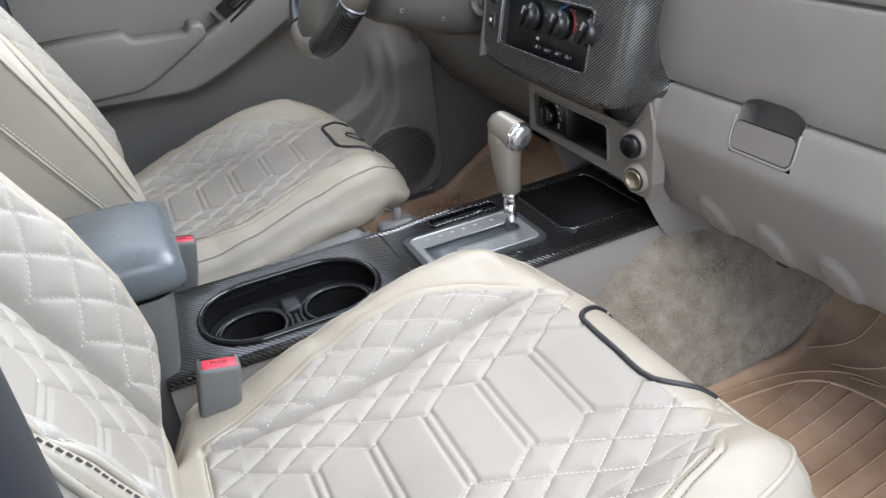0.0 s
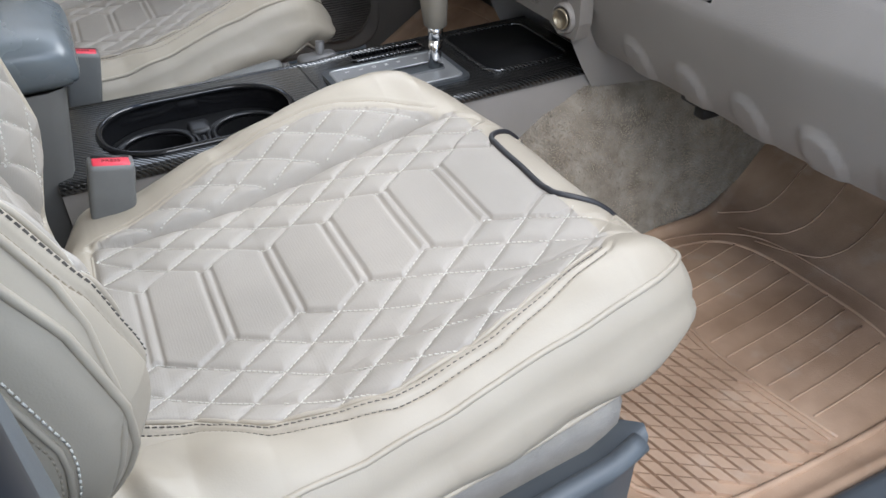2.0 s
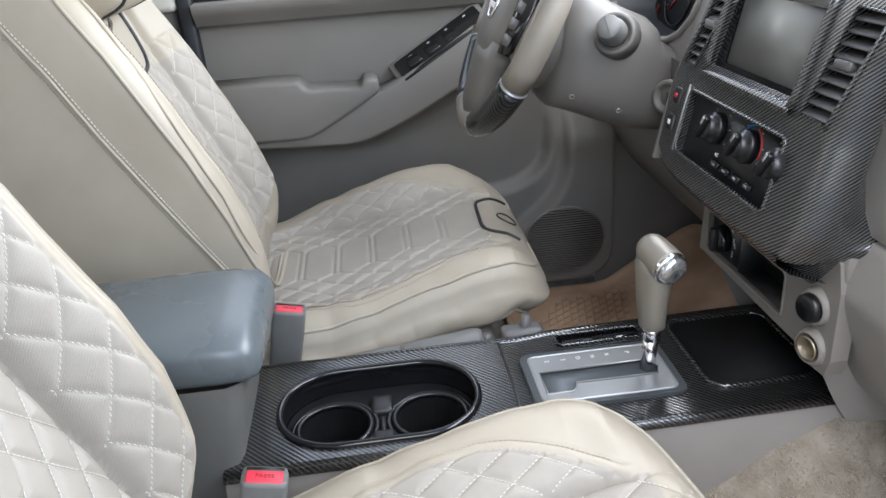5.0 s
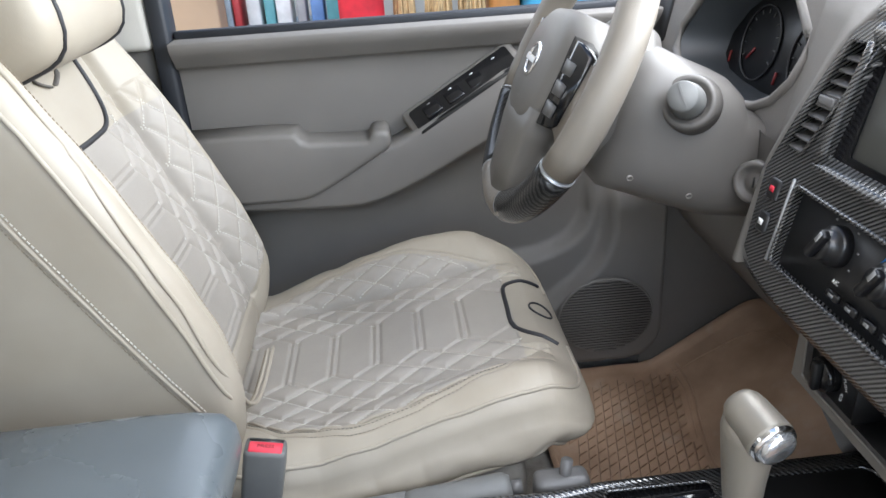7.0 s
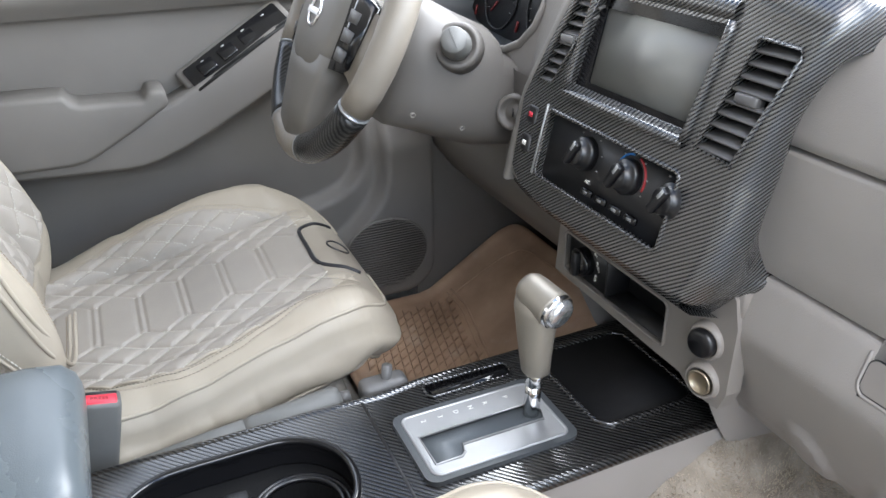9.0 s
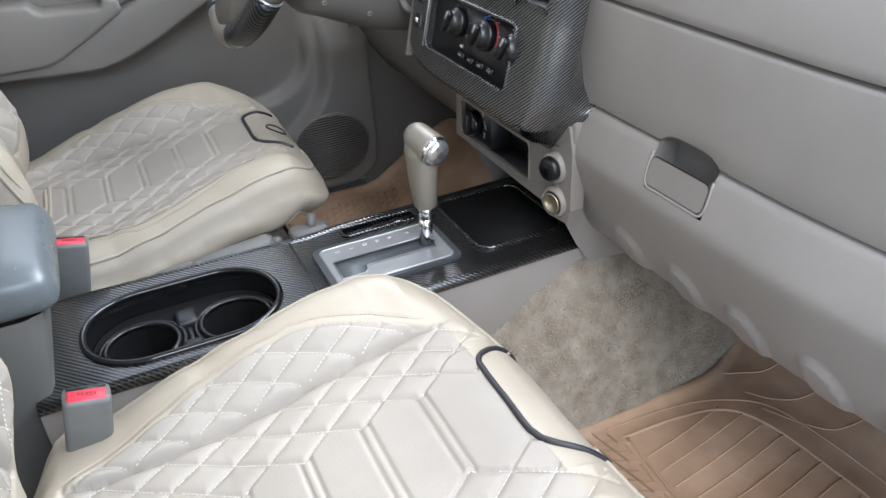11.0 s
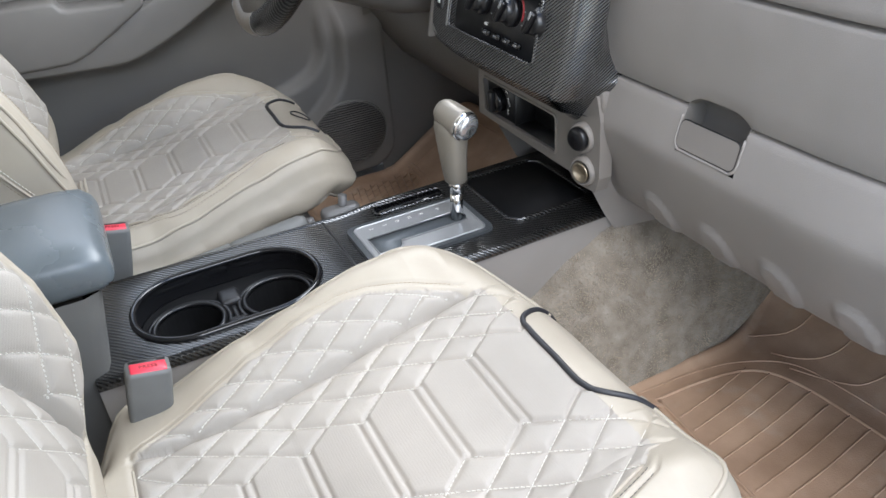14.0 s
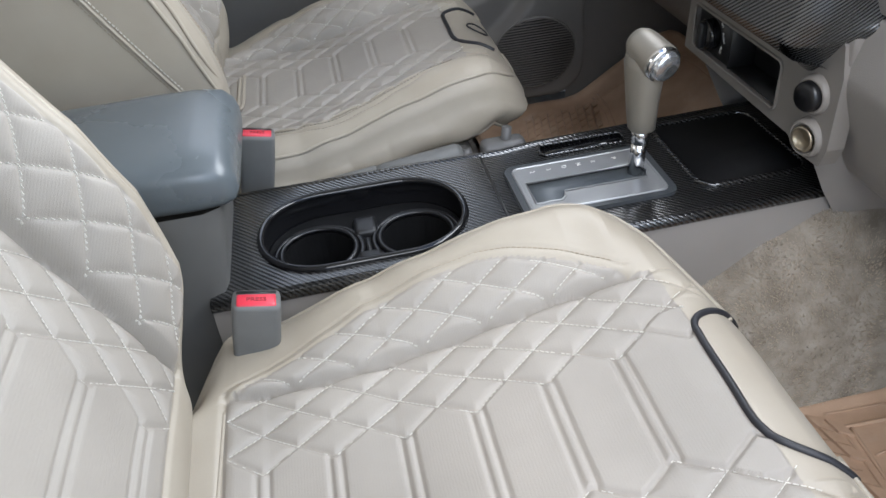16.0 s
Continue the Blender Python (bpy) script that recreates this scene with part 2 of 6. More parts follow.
def box(x0, x1, y0, y1, z0, z1, bevel=0.004, segments=2, m=None):
    bm = bmesh.new()
    bmesh.ops.create_cube(bm, size=1)
    for v in bm.verts:
        v.co = ((x0 + x1) / 2 + v.co.x * (x1 - x0), (y0 + y1) / 2 + v.co.y * (y1 - y0), (z0 + z1) / 2 + v.co.z * (z1 - z0))
    if bevel:
        bmesh.ops.bevel(bm, geom=bm.edges[:], offset=bevel, segments=segments, affect="EDGES", profile=0.5)
    if m is not None:
        bm.transform(m)
    for f in bm.faces:
        f.smooth = True
    return bm


def join(*bms):
    out = bms[0]
    for b in bms[1:]:
        me = bpy.data.meshes.new("tmp")
        b.to_mesh(me)
        b.free()
        out.from_mesh(me)
        bpy.data.meshes.remove(me)
    return out


def loft(sections, closed=False, caps=False, smooth=True):
    """A skin over rows of points of equal length."""
    k = len(sections[0])
    verts = [p for row in sections for p in row]
    faces = []
    for i in range(len(sections) - 1):
        for j in range(k if closed else k - 1):
            a, b = i * k + j, i * k + (j + 1) % k
            faces.append((a, b, b + k, a + k))
    if caps:
        faces.append(tuple(range(k))[::-1])
        faces.append(tuple(range((len(sections) - 1) * k, len(sections) * k)))
    return raw(verts, faces, smooth)


def tube(points, radius, sides=8, closed=False, flat=1.0):
    """A round strand along points; radius may be one number or one for each point."""
    pts = [Vector(p) for p in points]
    n = len(pts)
    rows, up = [], Vector((0.13, 0.21, 0.97)).normalized()
    for i, p in enumerate(pts):
        a, b = pts[(i - 1) % n if closed else max(i - 1, 0)], pts[(i + 1) % n if closed else min(i + 1, n - 1)]
        d = (b - a).normalized()
        side = d.cross(up)
        side = side.normalized() if side.length > 1e-4 else d.orthogonal().normalized()
        top = side.cross(d)
        r = radius[i] if isinstance(radius, (list, tuple)) else radius
        rows.append([p + side * (math.cos(t) * r) + top * (math.sin(t) * r * flat) for t in (2 * math.pi * k / sides for k in range(sides))])
    if closed:
        rows.append(rows[0])
    return loft(rows, closed=True, caps=not closed)


def lathe(profile, m=None, sides=32):
    """Turned body: rows of (radius, height) about z."""
    rows = [[(r * math.cos(2 * math.pi * k / sides), r * math.sin(2 * math.pi * k / sides), h) for k in range(sides)] for r, h in profile]
    bm = loft(rows, closed=True, caps=True)
    if m is not None:
        bm.transform(m)
    return bm


def rounded(x0, x1, y0, y1, r, n=6):
    """A rounded rectangle as a loop of 2D points."""
    pts = []
    for cx, cy, a0 in ((x1 - r, y1 - r, 0), (x0 + r, y1 - r, 90), (x0 + r, y0 + r, 180), (x1 - r, y0 + r, 270)):
        for k in range(n + 1):
            a = radians(a0 + 90 * k / n)
            pts.append((cx + r * math.cos(a), cy + r * math.sin(a)))
    return pts


def plate(outer, holes, depth, m, lip=0.0):
    """A flat sheet with holes, with walls of the given depth round every edge."""
    bm = bmesh.new()
    edges, loops = [], []
    for loop in (outer, *holes):
        vs = [bm.verts.new((x, y, 0)) for x, y in loop]
        loops.append(vs)
        edges += [bm.edges.new((vs[i], vs[(i + 1) % len(vs)])) for i in range(len(vs))]
    bmesh.ops.triangle_fill(bm, use_beauty=True, use_dissolve=False, edges=edges)
    for vs in loops:
        low = [bm.verts.new((v.co.x, v.co.y, -depth)) for v in vs]
        for i in range(len(vs)):
            j = (i + 1) % len(vs)
            bm.faces.new((vs[i], vs[j], low[j], low[i]))
    bm.transform(m)
    return bm


def puck(poly, y_back, y_front, r, n=5):
    """A thick slab standing in the x-z plane with its edges rounded towards the cabin (-y)."""
    k = len(poly)
    area = sum(poly[i][0] * poly[(i + 1) % k][1] - poly[(i + 1) % k][0] * poly[i][1] for i in range(k))
    sg = 1 if area > 0 else -1
    inward = []
    for i in range(k):
        a, b, c = (Vector(poly[(i + j) % k]) for j in (-1, 0, 1))
        d = (b - a).normalized() + (c - b).normalized()
        d = d.normalized()
        inward.append(Vector((-d.y, d.x)) * sg)
    rows = [[(x, y_back, z) for x, z in poly]]
    for t in np.linspace(0, math.pi / 2, n):
        off, y = r * (1 - math.cos(t)), y_front + r * (1 - math.sin(t))
        rows.append([(p[0] + q.x * off, y, p[1] + q.y * off) for p, q in zip(poly, inward)])
    return loft(rows, closed=True, caps=True)


def curve(points, n=8):
    """A smooth line through points."""
    pts = [np.array(p, float) for p in points]
    pts = [2 * pts[0] - pts[1]] + pts + [2 * pts[-1] - pts[-2]]
    out = []
    for i in range(1, len(pts) - 2):
        a, b, c, d = pts[i - 1:i + 3]
        for t in np.arange(n) / n:
            out.append(tuple(0.5 * (2 * b + (c - a) * t + (2 * a - 5 * b + 4 * c - d) * t ** 2 + (3 * b - a - 3 * c + d) * t ** 3)))
    return out + [tuple(pts[-2])]


def threads(points, step=0.0056, length=0.0036, r=0.0006):
    """Short threads along a line in space."""
    pts = polyline(points, step)
    return join(*[tube([a, a + (b - a).normalized() * length], r, 4) for a, b in zip(pts[:-1], pts[1:]) if (b - a).length > 1e-5])


def writing(word, size, m, material, parent, depth=0.0002):
    """Raised lettering in the x-y plane of a matrix."""
    cu = bpy.data.curves.new("lettering", "FONT")
    cu.body, cu.size, cu.extrude, cu.align_x, cu.align_y = word, size, depth, "CENTER", "CENTER"
    tmp = new("lettering", cu)
    me = bpy.data.meshes.new_from_object(tmp)
    bpy.data.objects.remove(tmp)
    ob = new("lettering", me)
    me.materials.append(material)
    ob.parent = parent
    ob.matrix_local = m
    return ob


def smooth_step(x, a, b):
    t = np.clip((x - a) / (b - a), 0, 1)
    return t * t * (3 - 2 * t)


def polyline(points, step):
    """Points at even steps along a line of points."""
    out, left = [], 0.0
    for a, b in zip(points[:-1], points[1:]):
        a, b = Vector(a), Vector(b)
        d = (b - a).length
        s = left
        while s < d:
            out.append(a.lerp(b, s / d))
            s += step
        left = s - d
    return out


# ---- shell of the car ----
floor = part("floor", box(-1.5, 0.75, -0.72, 0.78, 0.0, 0.055, 0.0), CARPET, None)
tagged(floor, "grey beige carpet over the cabin floor", "floor", kind="structure")
roof = part("ceiling", box(-1.5, -0.10, -0.70, 0.78, 1.19, 1.24, 0.01), HEADLINER)
tagged(roof, "pale headliner under the roof", "ceiling", kind="structure")
back_wall = part("wall_rear", box(-1.55, -1.48, -0.75, 0.80, 0.0, 1.24, 0.0), GREY_DARK)
tagged(back_wall, "grey rear panel of the cabin", "wall", kind="structure")
firewall = part("wall_front", box(0.72, 0.78, -0.80, 0.82, 0.0, 0.828, 0.0), CARPET)
tagged(firewall, "carpeted panel below the windscreen", "wall", kind="structure")
toe = part("toe_board", loft([[(0.52, y, 0.06), (0.60, y, 0.12), (0.70, y, 0.30), (0.72, y, 0.42)] for y in (-0.72, 0.78)]), CARPET)
tagged(toe, "carpeted toe board sloping up", "floor", kind="structure")
ground = part("ground", box(-60, 60, -60, 60, -0.62, -0.52, 0.0), CONCRETE)
tagged(ground, "grey concrete yard", "ground", kind="structure")


# passenger door sill and central pillar
sill = part("door_sill", box(-0.50, 0.78, -0.79, -0.69, -0.05, 0.09, 0.015, 3), SLATE)
tagged(sill, "slate plastic door sill", "sill", kind="structure")


def pillar():
    p = thing("door_pillar", "white painted pillar with black rubber seal and slate trim", "pillar", kind="structure")
    part("painted_panel", box(-0.66, -0.472, -0.805, -0.735, -0.1, 1.25, 0.012, 3), PAINT, p, "white painted panel")
    rows = [[(-0.4605 + 0.0115 * math.cos(t), -0.772 + 0.018 * math.sin(t), z) for t in np.linspace(0, 2 * math.pi, 16, endpoint=False)] for z in (-0.05, 0.4, 0.8, 1.22)]
    part("rubber_seal", loft(rows, closed=True, caps=True), SEAL, p, "black rubber seal")
    part("seal_lip", tube([(-0.472, -0.79, -0.05), (-0.472, -0.79, 1.22)], 0.008, 10), SEAL, p)
    rows = []
    for z, x in ((0.05, -0.455), (0.3, -0.455), (0.5, -0.457), (0.58, -0.460), (0.63, -0.468), (0.66, -0.482), (0.68, -0.50), (1.2, -0.53)):
        rows.append([(x - 0.004, -0.755, z), (x, -0.735, z), (x, -0.715, z), (x - 0.015, -0.695, z), (x - 0.14, -0.69, z)])
    part("inner_trim", loft(rows), SLATE, p, "slate plastic trim")
    return p


pillar()


# pillar block out of view, added to keep side light off the footwell
front_post = part("unseen_front_pillar", box(0.42, 0.80, -0.82, -0.745, -0.15, 0.86, 0.02, 3), SLATE)
tagged(front_post, "slate front door pillar, unseen, added to darken the footwell", "pillar", kind="structure")


# the passenger door, swung open outside the view; added to shade the footwell
open_door = part("unseen_passenger_door", loft([[(0.52 + 0.36 * k, -0.86 - 0.98 * k, z) for z in (-0.15, 0.1, 0.4, 0.7)] + [(0.58 + 0.36 * k, -0.84 - 0.98 * k, z) for z in (0.7, 0.4, 0.1, -0.15)] for k in (0.0, 0.5, 1.0)], closed=True, caps=True), GREY_DARK)
tagged(open_door, "grey inner panel of the open passenger door, unseen, shading the footwell", "car door", kind="structure")


# ---- driver door ----
def driver_door():
    d = thing("driver_door", "closed grey driver door with armrest and window switches", "car door")
    Y = 0.745
    FRONT = 0.232
    xs = sorted([-0.57 + 0.04 * k for k in range(12)] + [-0.10 + 0.0083 * k for k in range(40)] + [FRONT])
    upper_rib = [Vector(p) for p in curve([(-0.12, 0.296), (-0.003, 0.309), (0.047, 0.326), (0.077, 0.348), (0.096, 0.395), (0.100, 0.52)], 5)]
    lower_rib = [Vector(p) for p in curve([(-0.06, 0.16), (0.041, 0.231), (0.081, 0.263), (0.118, 0.307), (0.134, 0.372), (0.138, 0.52)], 5)]

    def past(line, x, z):
        """How far a place lies ahead of and below a line."""
        best, sign = 9.0, 1.0
        for a, b in zip(line[:-1], line[1:]):
            d = b - a
            r = Vector((x, z)) - a
            k = min(1, max(0, r.dot(d) / d.length_squared))
            gap = (r - d * k).length
            if gap < best:
                best, sign = gap, 1.0 if d.x * r.y - d.y * r.x < 0 else -1.0
        return best * sign

    def recess(x, z):
        """How far the panel stands into the cabin."""
        line = np.interp(x, [-0.57, -0.37, -0.30, -0.09, 0.1], [0.455, 0.455, 0.44, 0.53, 0.64])
        deep = 0.0
        if z < line:
            deep += 0.022 * float(smooth_step(line - z, 0.0, 0.02))
        return deep

    zs = [0.092 + 0.0085 * k for k in range(39)] + [0.42 + 0.012 * k for k in range(22)] + [0.688, 0.694, 0.6955, 0.697, 0.699, 0.702, 0.71, 0.72, 0.73, 0.738, 0.74]
    rows = []
    for x in xs:
        foot = 0.092 + 0.07 * (1 - math.sqrt(max(0, 1 - max(0, (x - 0.165) / 0.0675) ** 2)))
        row = []
        for z in zs:
            y = Y - 0.035 * math.exp(-((z - 0.735) / 0.03) ** 2) + recess(x, z) - 0.012 * math.exp(-((z - 0.70) / 0.2) ** 2) - 0.009 * float(smooth_step(z, 0.694, 0.699))
            if x > -0.15 and z < 0.5:
                fade = float(1 - smooth_step(z, 0.40, 0.50)) * float(smooth_step(x, -0.14, 0.0))
                y -= fade * (0.030 * float(smooth_step(past(upper_rib, x, z), -0.004, 0.010)) + 0.034 * float(smooth_step(past(lower_rib, x, z), -0.010, 0.006)))
            zz = foot + (z - 0.092) * (0.5 - foot) / (0.5 - 0.092) if z < 0.5 else z
            row.append((x, y, zz))
        row = [(x, row[0][1] + 0.05, foot + 0.004), (x, row[0][1] + 0.008, foot - 0.001)] + row + [(x, Y + 0.06, 0.742)]
        rows.append(row)
    rows.append([(FRONT + 0.003, y + 0.008, z) for x, y, z in rows[-1]])
    rows.append([(FRONT + 0.002, y + 0.06, z) for x, y, z in rows[-2]])
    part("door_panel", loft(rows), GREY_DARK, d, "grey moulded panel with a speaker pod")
    grille = thing("speaker_grille", "", "")
    grille.parent = d
    gx, gy, gz, rx, rz = 0.119, Y - 0.0615, 0.200, 0.087, 0.074
    oval = [(rx * math.cos(t), rz * math.sin(t)) for t in np.linspace(0, 2 * math.pi, 40, endpoint=False)]
    part("surround", tube([(gx + a, gy + 0.001, gz + b) for a, b in oval], 0.003, 8, closed=True), GREY_DARK, grille)
    part("backing", loft([[(gx + a * f, gy - 0.0005 + 0.002 * (1 - f), gz + b * f) for a, b in oval] for f in (1.0, 0.5, 0.02)], closed=True, caps=True), BLACK, grille, "dark hollow behind the slats")
    for k in range(-13, 14):
        zz = 0.0055 * k
        half = rx * math.sqrt(max(1 - (zz / rz) ** 2, 1e-4)) - 0.001
        part("slat", box(gx - half, gx + half, gy - 0.0045, gy - 0.0008, gz + zz - 0.0017, gz + zz + 0.0014, 0.0008, 1), SLATS, grille)
    # carrier that sweeps up to the switches, with the padded armrest on it
    low = [(-0.62, 0.463), (-0.50, 0.463), (-0.40, 0.458), (-0.33, 0.455), (-0.30, 0.456), (-0.27, 0.463), (-0.23, 0.478), (-0.186, 0.497), (-0.102, 0.541), (0.0, 0.597), (0.06, 0.634)]
    high = [(0.06, 0.70), (0.0, 0.69), (-0.06, 0.662), (-0.13, 0.618), (-0.205, 0.575), (-0.235, 0.56), (-0.26, 0.552), (-0.62, 0.552)]
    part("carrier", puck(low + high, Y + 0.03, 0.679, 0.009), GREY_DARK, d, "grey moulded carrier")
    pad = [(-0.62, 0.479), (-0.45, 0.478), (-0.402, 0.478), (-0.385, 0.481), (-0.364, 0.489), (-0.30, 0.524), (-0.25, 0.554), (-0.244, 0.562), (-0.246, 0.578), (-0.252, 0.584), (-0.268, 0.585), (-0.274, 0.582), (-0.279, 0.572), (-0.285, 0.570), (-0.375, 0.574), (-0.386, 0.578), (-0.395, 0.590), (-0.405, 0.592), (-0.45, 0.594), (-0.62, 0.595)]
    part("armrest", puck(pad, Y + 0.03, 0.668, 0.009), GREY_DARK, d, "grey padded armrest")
    # switch panel, sloping up towards the front
    sp = thing("switch_panel", "", "")
    sp.parent = d
    e1 = Vector((0.138, 0, 0.0835)).normalized()
    e2 = Vector((-0.019, 0.034, 0.026)).normalized()
    m = Matrix((e1, e2, e1.cross(e2))).transposed().to_4x4()
    m.translation = (-0.192, 0.679, 0.570)
    part("bed", box(-0.012, 0.20, -0.004, 0.060, -0.045, -0.002, 0.006, 3, m), GREY_DARK, sp)
    part("face", plate(rounded(0.0, 0.19, 0.002, 0.050, 0.006), [], 0.006, m @ Matrix.Translation((0, 0, 0.002))), BLACK_GLOSS, sp, "gloss black switch face", smooth=False)
    part("edge_strip", box(0.0, 0.19, 0.001, 0.010, -0.004, 0.0035, 0.002, 2, m), CARBON_RIM, sp, "carbon pattern edge")
    for k in range(4):
        part("switch", box(0.022 + 0.042 * k, 0.052 + 0.042 * k, 0.016, 0.040, 0.001, 0.009, 0.003, 2, m @ pose(0, 0, 0, 0, 3, 0)), BLACK_GLOSS, sp, "black rocker switch")
        part("legend", box(0.034 + 0.042 * k, 0.040 + 0.042 * k, 0.041, 0.0425, 0.002, 0.0028, 0, 1, m), WHITE_INK, sp)
    # window frame and glass
    part("waist_seal", box(-0.57, 0.62, Y - 0.01, Y + 0.012, 0.738, 0.752, 0.003), SEAL, d, "black window seal")
    part("rear_frame", box(-0.60, -0.572, Y - 0.03, Y + 0.03, 0.10, 1.18, 0.006), SEAL, d, "black rubber frame")
    part("front_frame", box(0.60, 0.64, Y - 0.03, Y + 0.03, 0.70, 0.95, 0.006), SEAL, d)
    part("header", box(-0.60, 0.3, Y - 0.03, Y + 0.03, 1.15, 1.19, 0.006), SEAL, d)
    part("outer_skin", box(-0.57, 0.75, Y + 0.10, Y + 0.13, -0.05, 0.735, 0.01), PAINT, d, "white painted outer skin")
    return d


driver_door()
kick = part("kick_panel", loft([[(x, 0.725, z) for z in (0.03, 0.2, 0.4, 0.62)] for x in (0.20, 0.40, 0.74)] ), GREY_DARK)
tagged(kick, "grey side panel of the driver footwell", "panel", kind="structure")
post = part("pillar_trim", box(-0.80, -0.605, 0.735, 0.80, 0.05, 1.2, 0.015, 3), GREY_DARK)
tagged(post, "grey trim over the centre pillar", "pillar", kind="structure")
upper = part("pillar_cap", box(-0.80, -0.60, 0.715, 0.74, 0.728, 1.2, 0.012, 3), HEADLINER)
tagged(upper, "pale upper pillar trim", "pillar", kind="structure")


# ---- dashboard ----
PROFILE = [(0.42, 0.335), (0.33, 0.338), (0.262, 0.350), (0.239, 0.362), (0.2285, 0.380), (0.2175, 0.405), (0.2065, 0.435), (0.1975, 0.460), (0.1937, 0.472), (0.1915, 0.480), (0.1906, 0.486), (0.1909, 0.492), (0.1925, 0.500), (0.1955, 0.511), (0.2000, 0.527), (0.2035, 0.538), (0.2062, 0.5445), (0.209, 0.5468),
           (0.22, 0.548), (0.22, 0.551), (0.2092, 0.5516), (0.2082, 0.5535), (0.207, 0.58), (0.2055, 0.61), (0.2055, 0.645), (0.2062, 0.670), (0.2068, 0.6735), (0.2095, 0.6748), (0.226, 0.675), (0.226, 0.679), (0.2075, 0.6793), (0.2058, 0.681), (0.206, 0.69),
           (0.208, 0.71), (0.216, 0.745), (0.23, 0.775), (0.25, 0.80), (0.29, 0.818), (0.36, 0.828), (0.50, 0.83), (0.74, 0.82)]
SCALLOPS = (-0.222, -0.322, -0.416, -0.51, -0.60)


def fine_profile():
    out = []
    for (x0, z0), (x1, z1) in zip(PROFILE[:-1], PROFILE[1:]):
        n = 5 if 0.35 < z0 < 0.46 else 1
        out += [(x0 + (x1 - x0) * k / n, z0 + (z1 - z0) * k / n) for k in range(n)]
    return out + [PROFILE[-1]]


def swell(y, z):
    """Soft tongue-shaped swellings above the lower edge."""
    if not 0.345 < z < 0.45:
        return 0.0
    best = 0.0
    for c in SCALLOPS:
        u = (y - c + 0.012 * (0.43 - z) / 0.05) / 0.026
        v = (z - 0.380) / 0.030
        r = 1 - (abs(u) ** 2.4 + abs(v) ** 2.4)
        best = max(best, float(smooth_step(r, 0.0, 0.45)))
    return 0.0056 * best


def dash_side():
    d = thing("dashboard", "warm grey moulded dashboard with glove box and paddle latch", "dashboard")
    ys = sorted({round(-0.112 - 0.006 * k, 4) for k in range(112)} | {-0.287, -0.376}, reverse=True)
    ys = [y for y in ys if y in (-0.287, -0.376) or min(abs(y + 0.287), abs(y + 0.376)) > 0.002]
    rows = [[(x + 0.05 * max(0, -0.45 - y) ** 1.5 * 4 - swell(y, z), y, z) for x, z in fine_profile()] for y in ys]
    bm = loft(rows)
    gone = []
    for f in bm.faces:
        c = f.calc_center_median()
        if -0.376 < c.y < -0.287 and 0.504 < c.z < 0.5514 and c.x < 0.23:
            gone.append(f)
    bmesh.ops.delete(bm, geom=gone, context="FACES")
    for v in bm.verts:
        u = (v.co.y + 0.3315) / 0.0446
        if abs(u) < 1 and 0.5512 < v.co.z < 0.5545:
            v.co.z += 0.011 * (1 - u ** 4)
    shell = part("shell", bm, GREY, d, "warm grey moulding")
    pm = Matrix(((0, 0.270, -0.963, 0.1932), (-1, 0, 0, -0.3295), (0, 0.963, 0.270, 0.5050), (0, 0, 0, 1)))
    part("latch_paddle", plate(rounded(-0.0435, 0.0435, 0.0, 0.0310, 0.0075), [], 0.006, pm), PADDLE, d, "smooth grey paddle", smooth=False)
    part("paddle_edge", tube([pm @ Vector((x, y, -0.0016)) for x, y in rounded(-0.0440, 0.0440, -0.0005, 0.0312, 0.0078)], 0.0013, 6, closed=True), BLACK, d)
    part("paddle_bevel", tube([pm @ Vector((x, y, -0.0012)) for x, y in curve([(-0.0462, 0.036), (-0.0466, 0.012), (-0.0455, 0.004), (-0.040, -0.0024), (-0.030, -0.0032), (0.030, -0.0032), (0.040, -0.0024), (0.0455, 0.004), (0.0466, 0.012), (0.0462, 0.036)], 5)], 0.0018, 8), GREY, d)
    # darker grey paints shade into the recess behind the paddle
    part("latch_recess", loft([[(0.2095, y, 0.5624 - 0.011 * ((y + 0.3315) / 0.0446) ** 4), (0.230, y, 0.558 - 0.011 * ((y + 0.3315) / 0.0446) ** 4), (0.236, y, 0.54), (0.228, y, 0.512), (0.1945, y, 0.5035)] for y in np.linspace(-0.376, -0.287, 11)]), GREY_DARK, d, "hollow behind the paddle")
    for y in (-0.2868, -0.3762):
        part("recess_cheek", loft([[(x, y, z) for x, z in ((0.1937, 0.504), (0.1966, 0.515), (0.2008, 0.53), (0.2062, 0.5445), (0.2090, 0.551))], [(0.236, y, z) for z in (0.504, 0.515, 0.53, 0.5445, 0.556)]]), GREY_DARK, d)
    # flat black sheet in place of the shade under the dashboard
    part("underdash_shade", box(0.30, 0.70, -0.772, -0.125, 0.346, 0.356, 0.002), BLACK, d, "black panel darkening the space under the dashboard")
    part("end_panel", box(0.21, 0.74, -0.80, -0.775, 0.34, 0.82, 0.01), GREY, d)
    # unseen block that keeps windscreen lamp light out of the footwell
    part("core", box(0.36, 0.715, -0.772, -0.002, 0.36, 0.80, 0), BLACK, d)
    return d


dash_side()


# ---- seats ----
PITCH, SLOPE, HALF = 0.0612, 0.68, 0.053  # spacing of the hexagon row, slope of the quilting, half width of a hexagon's flat side


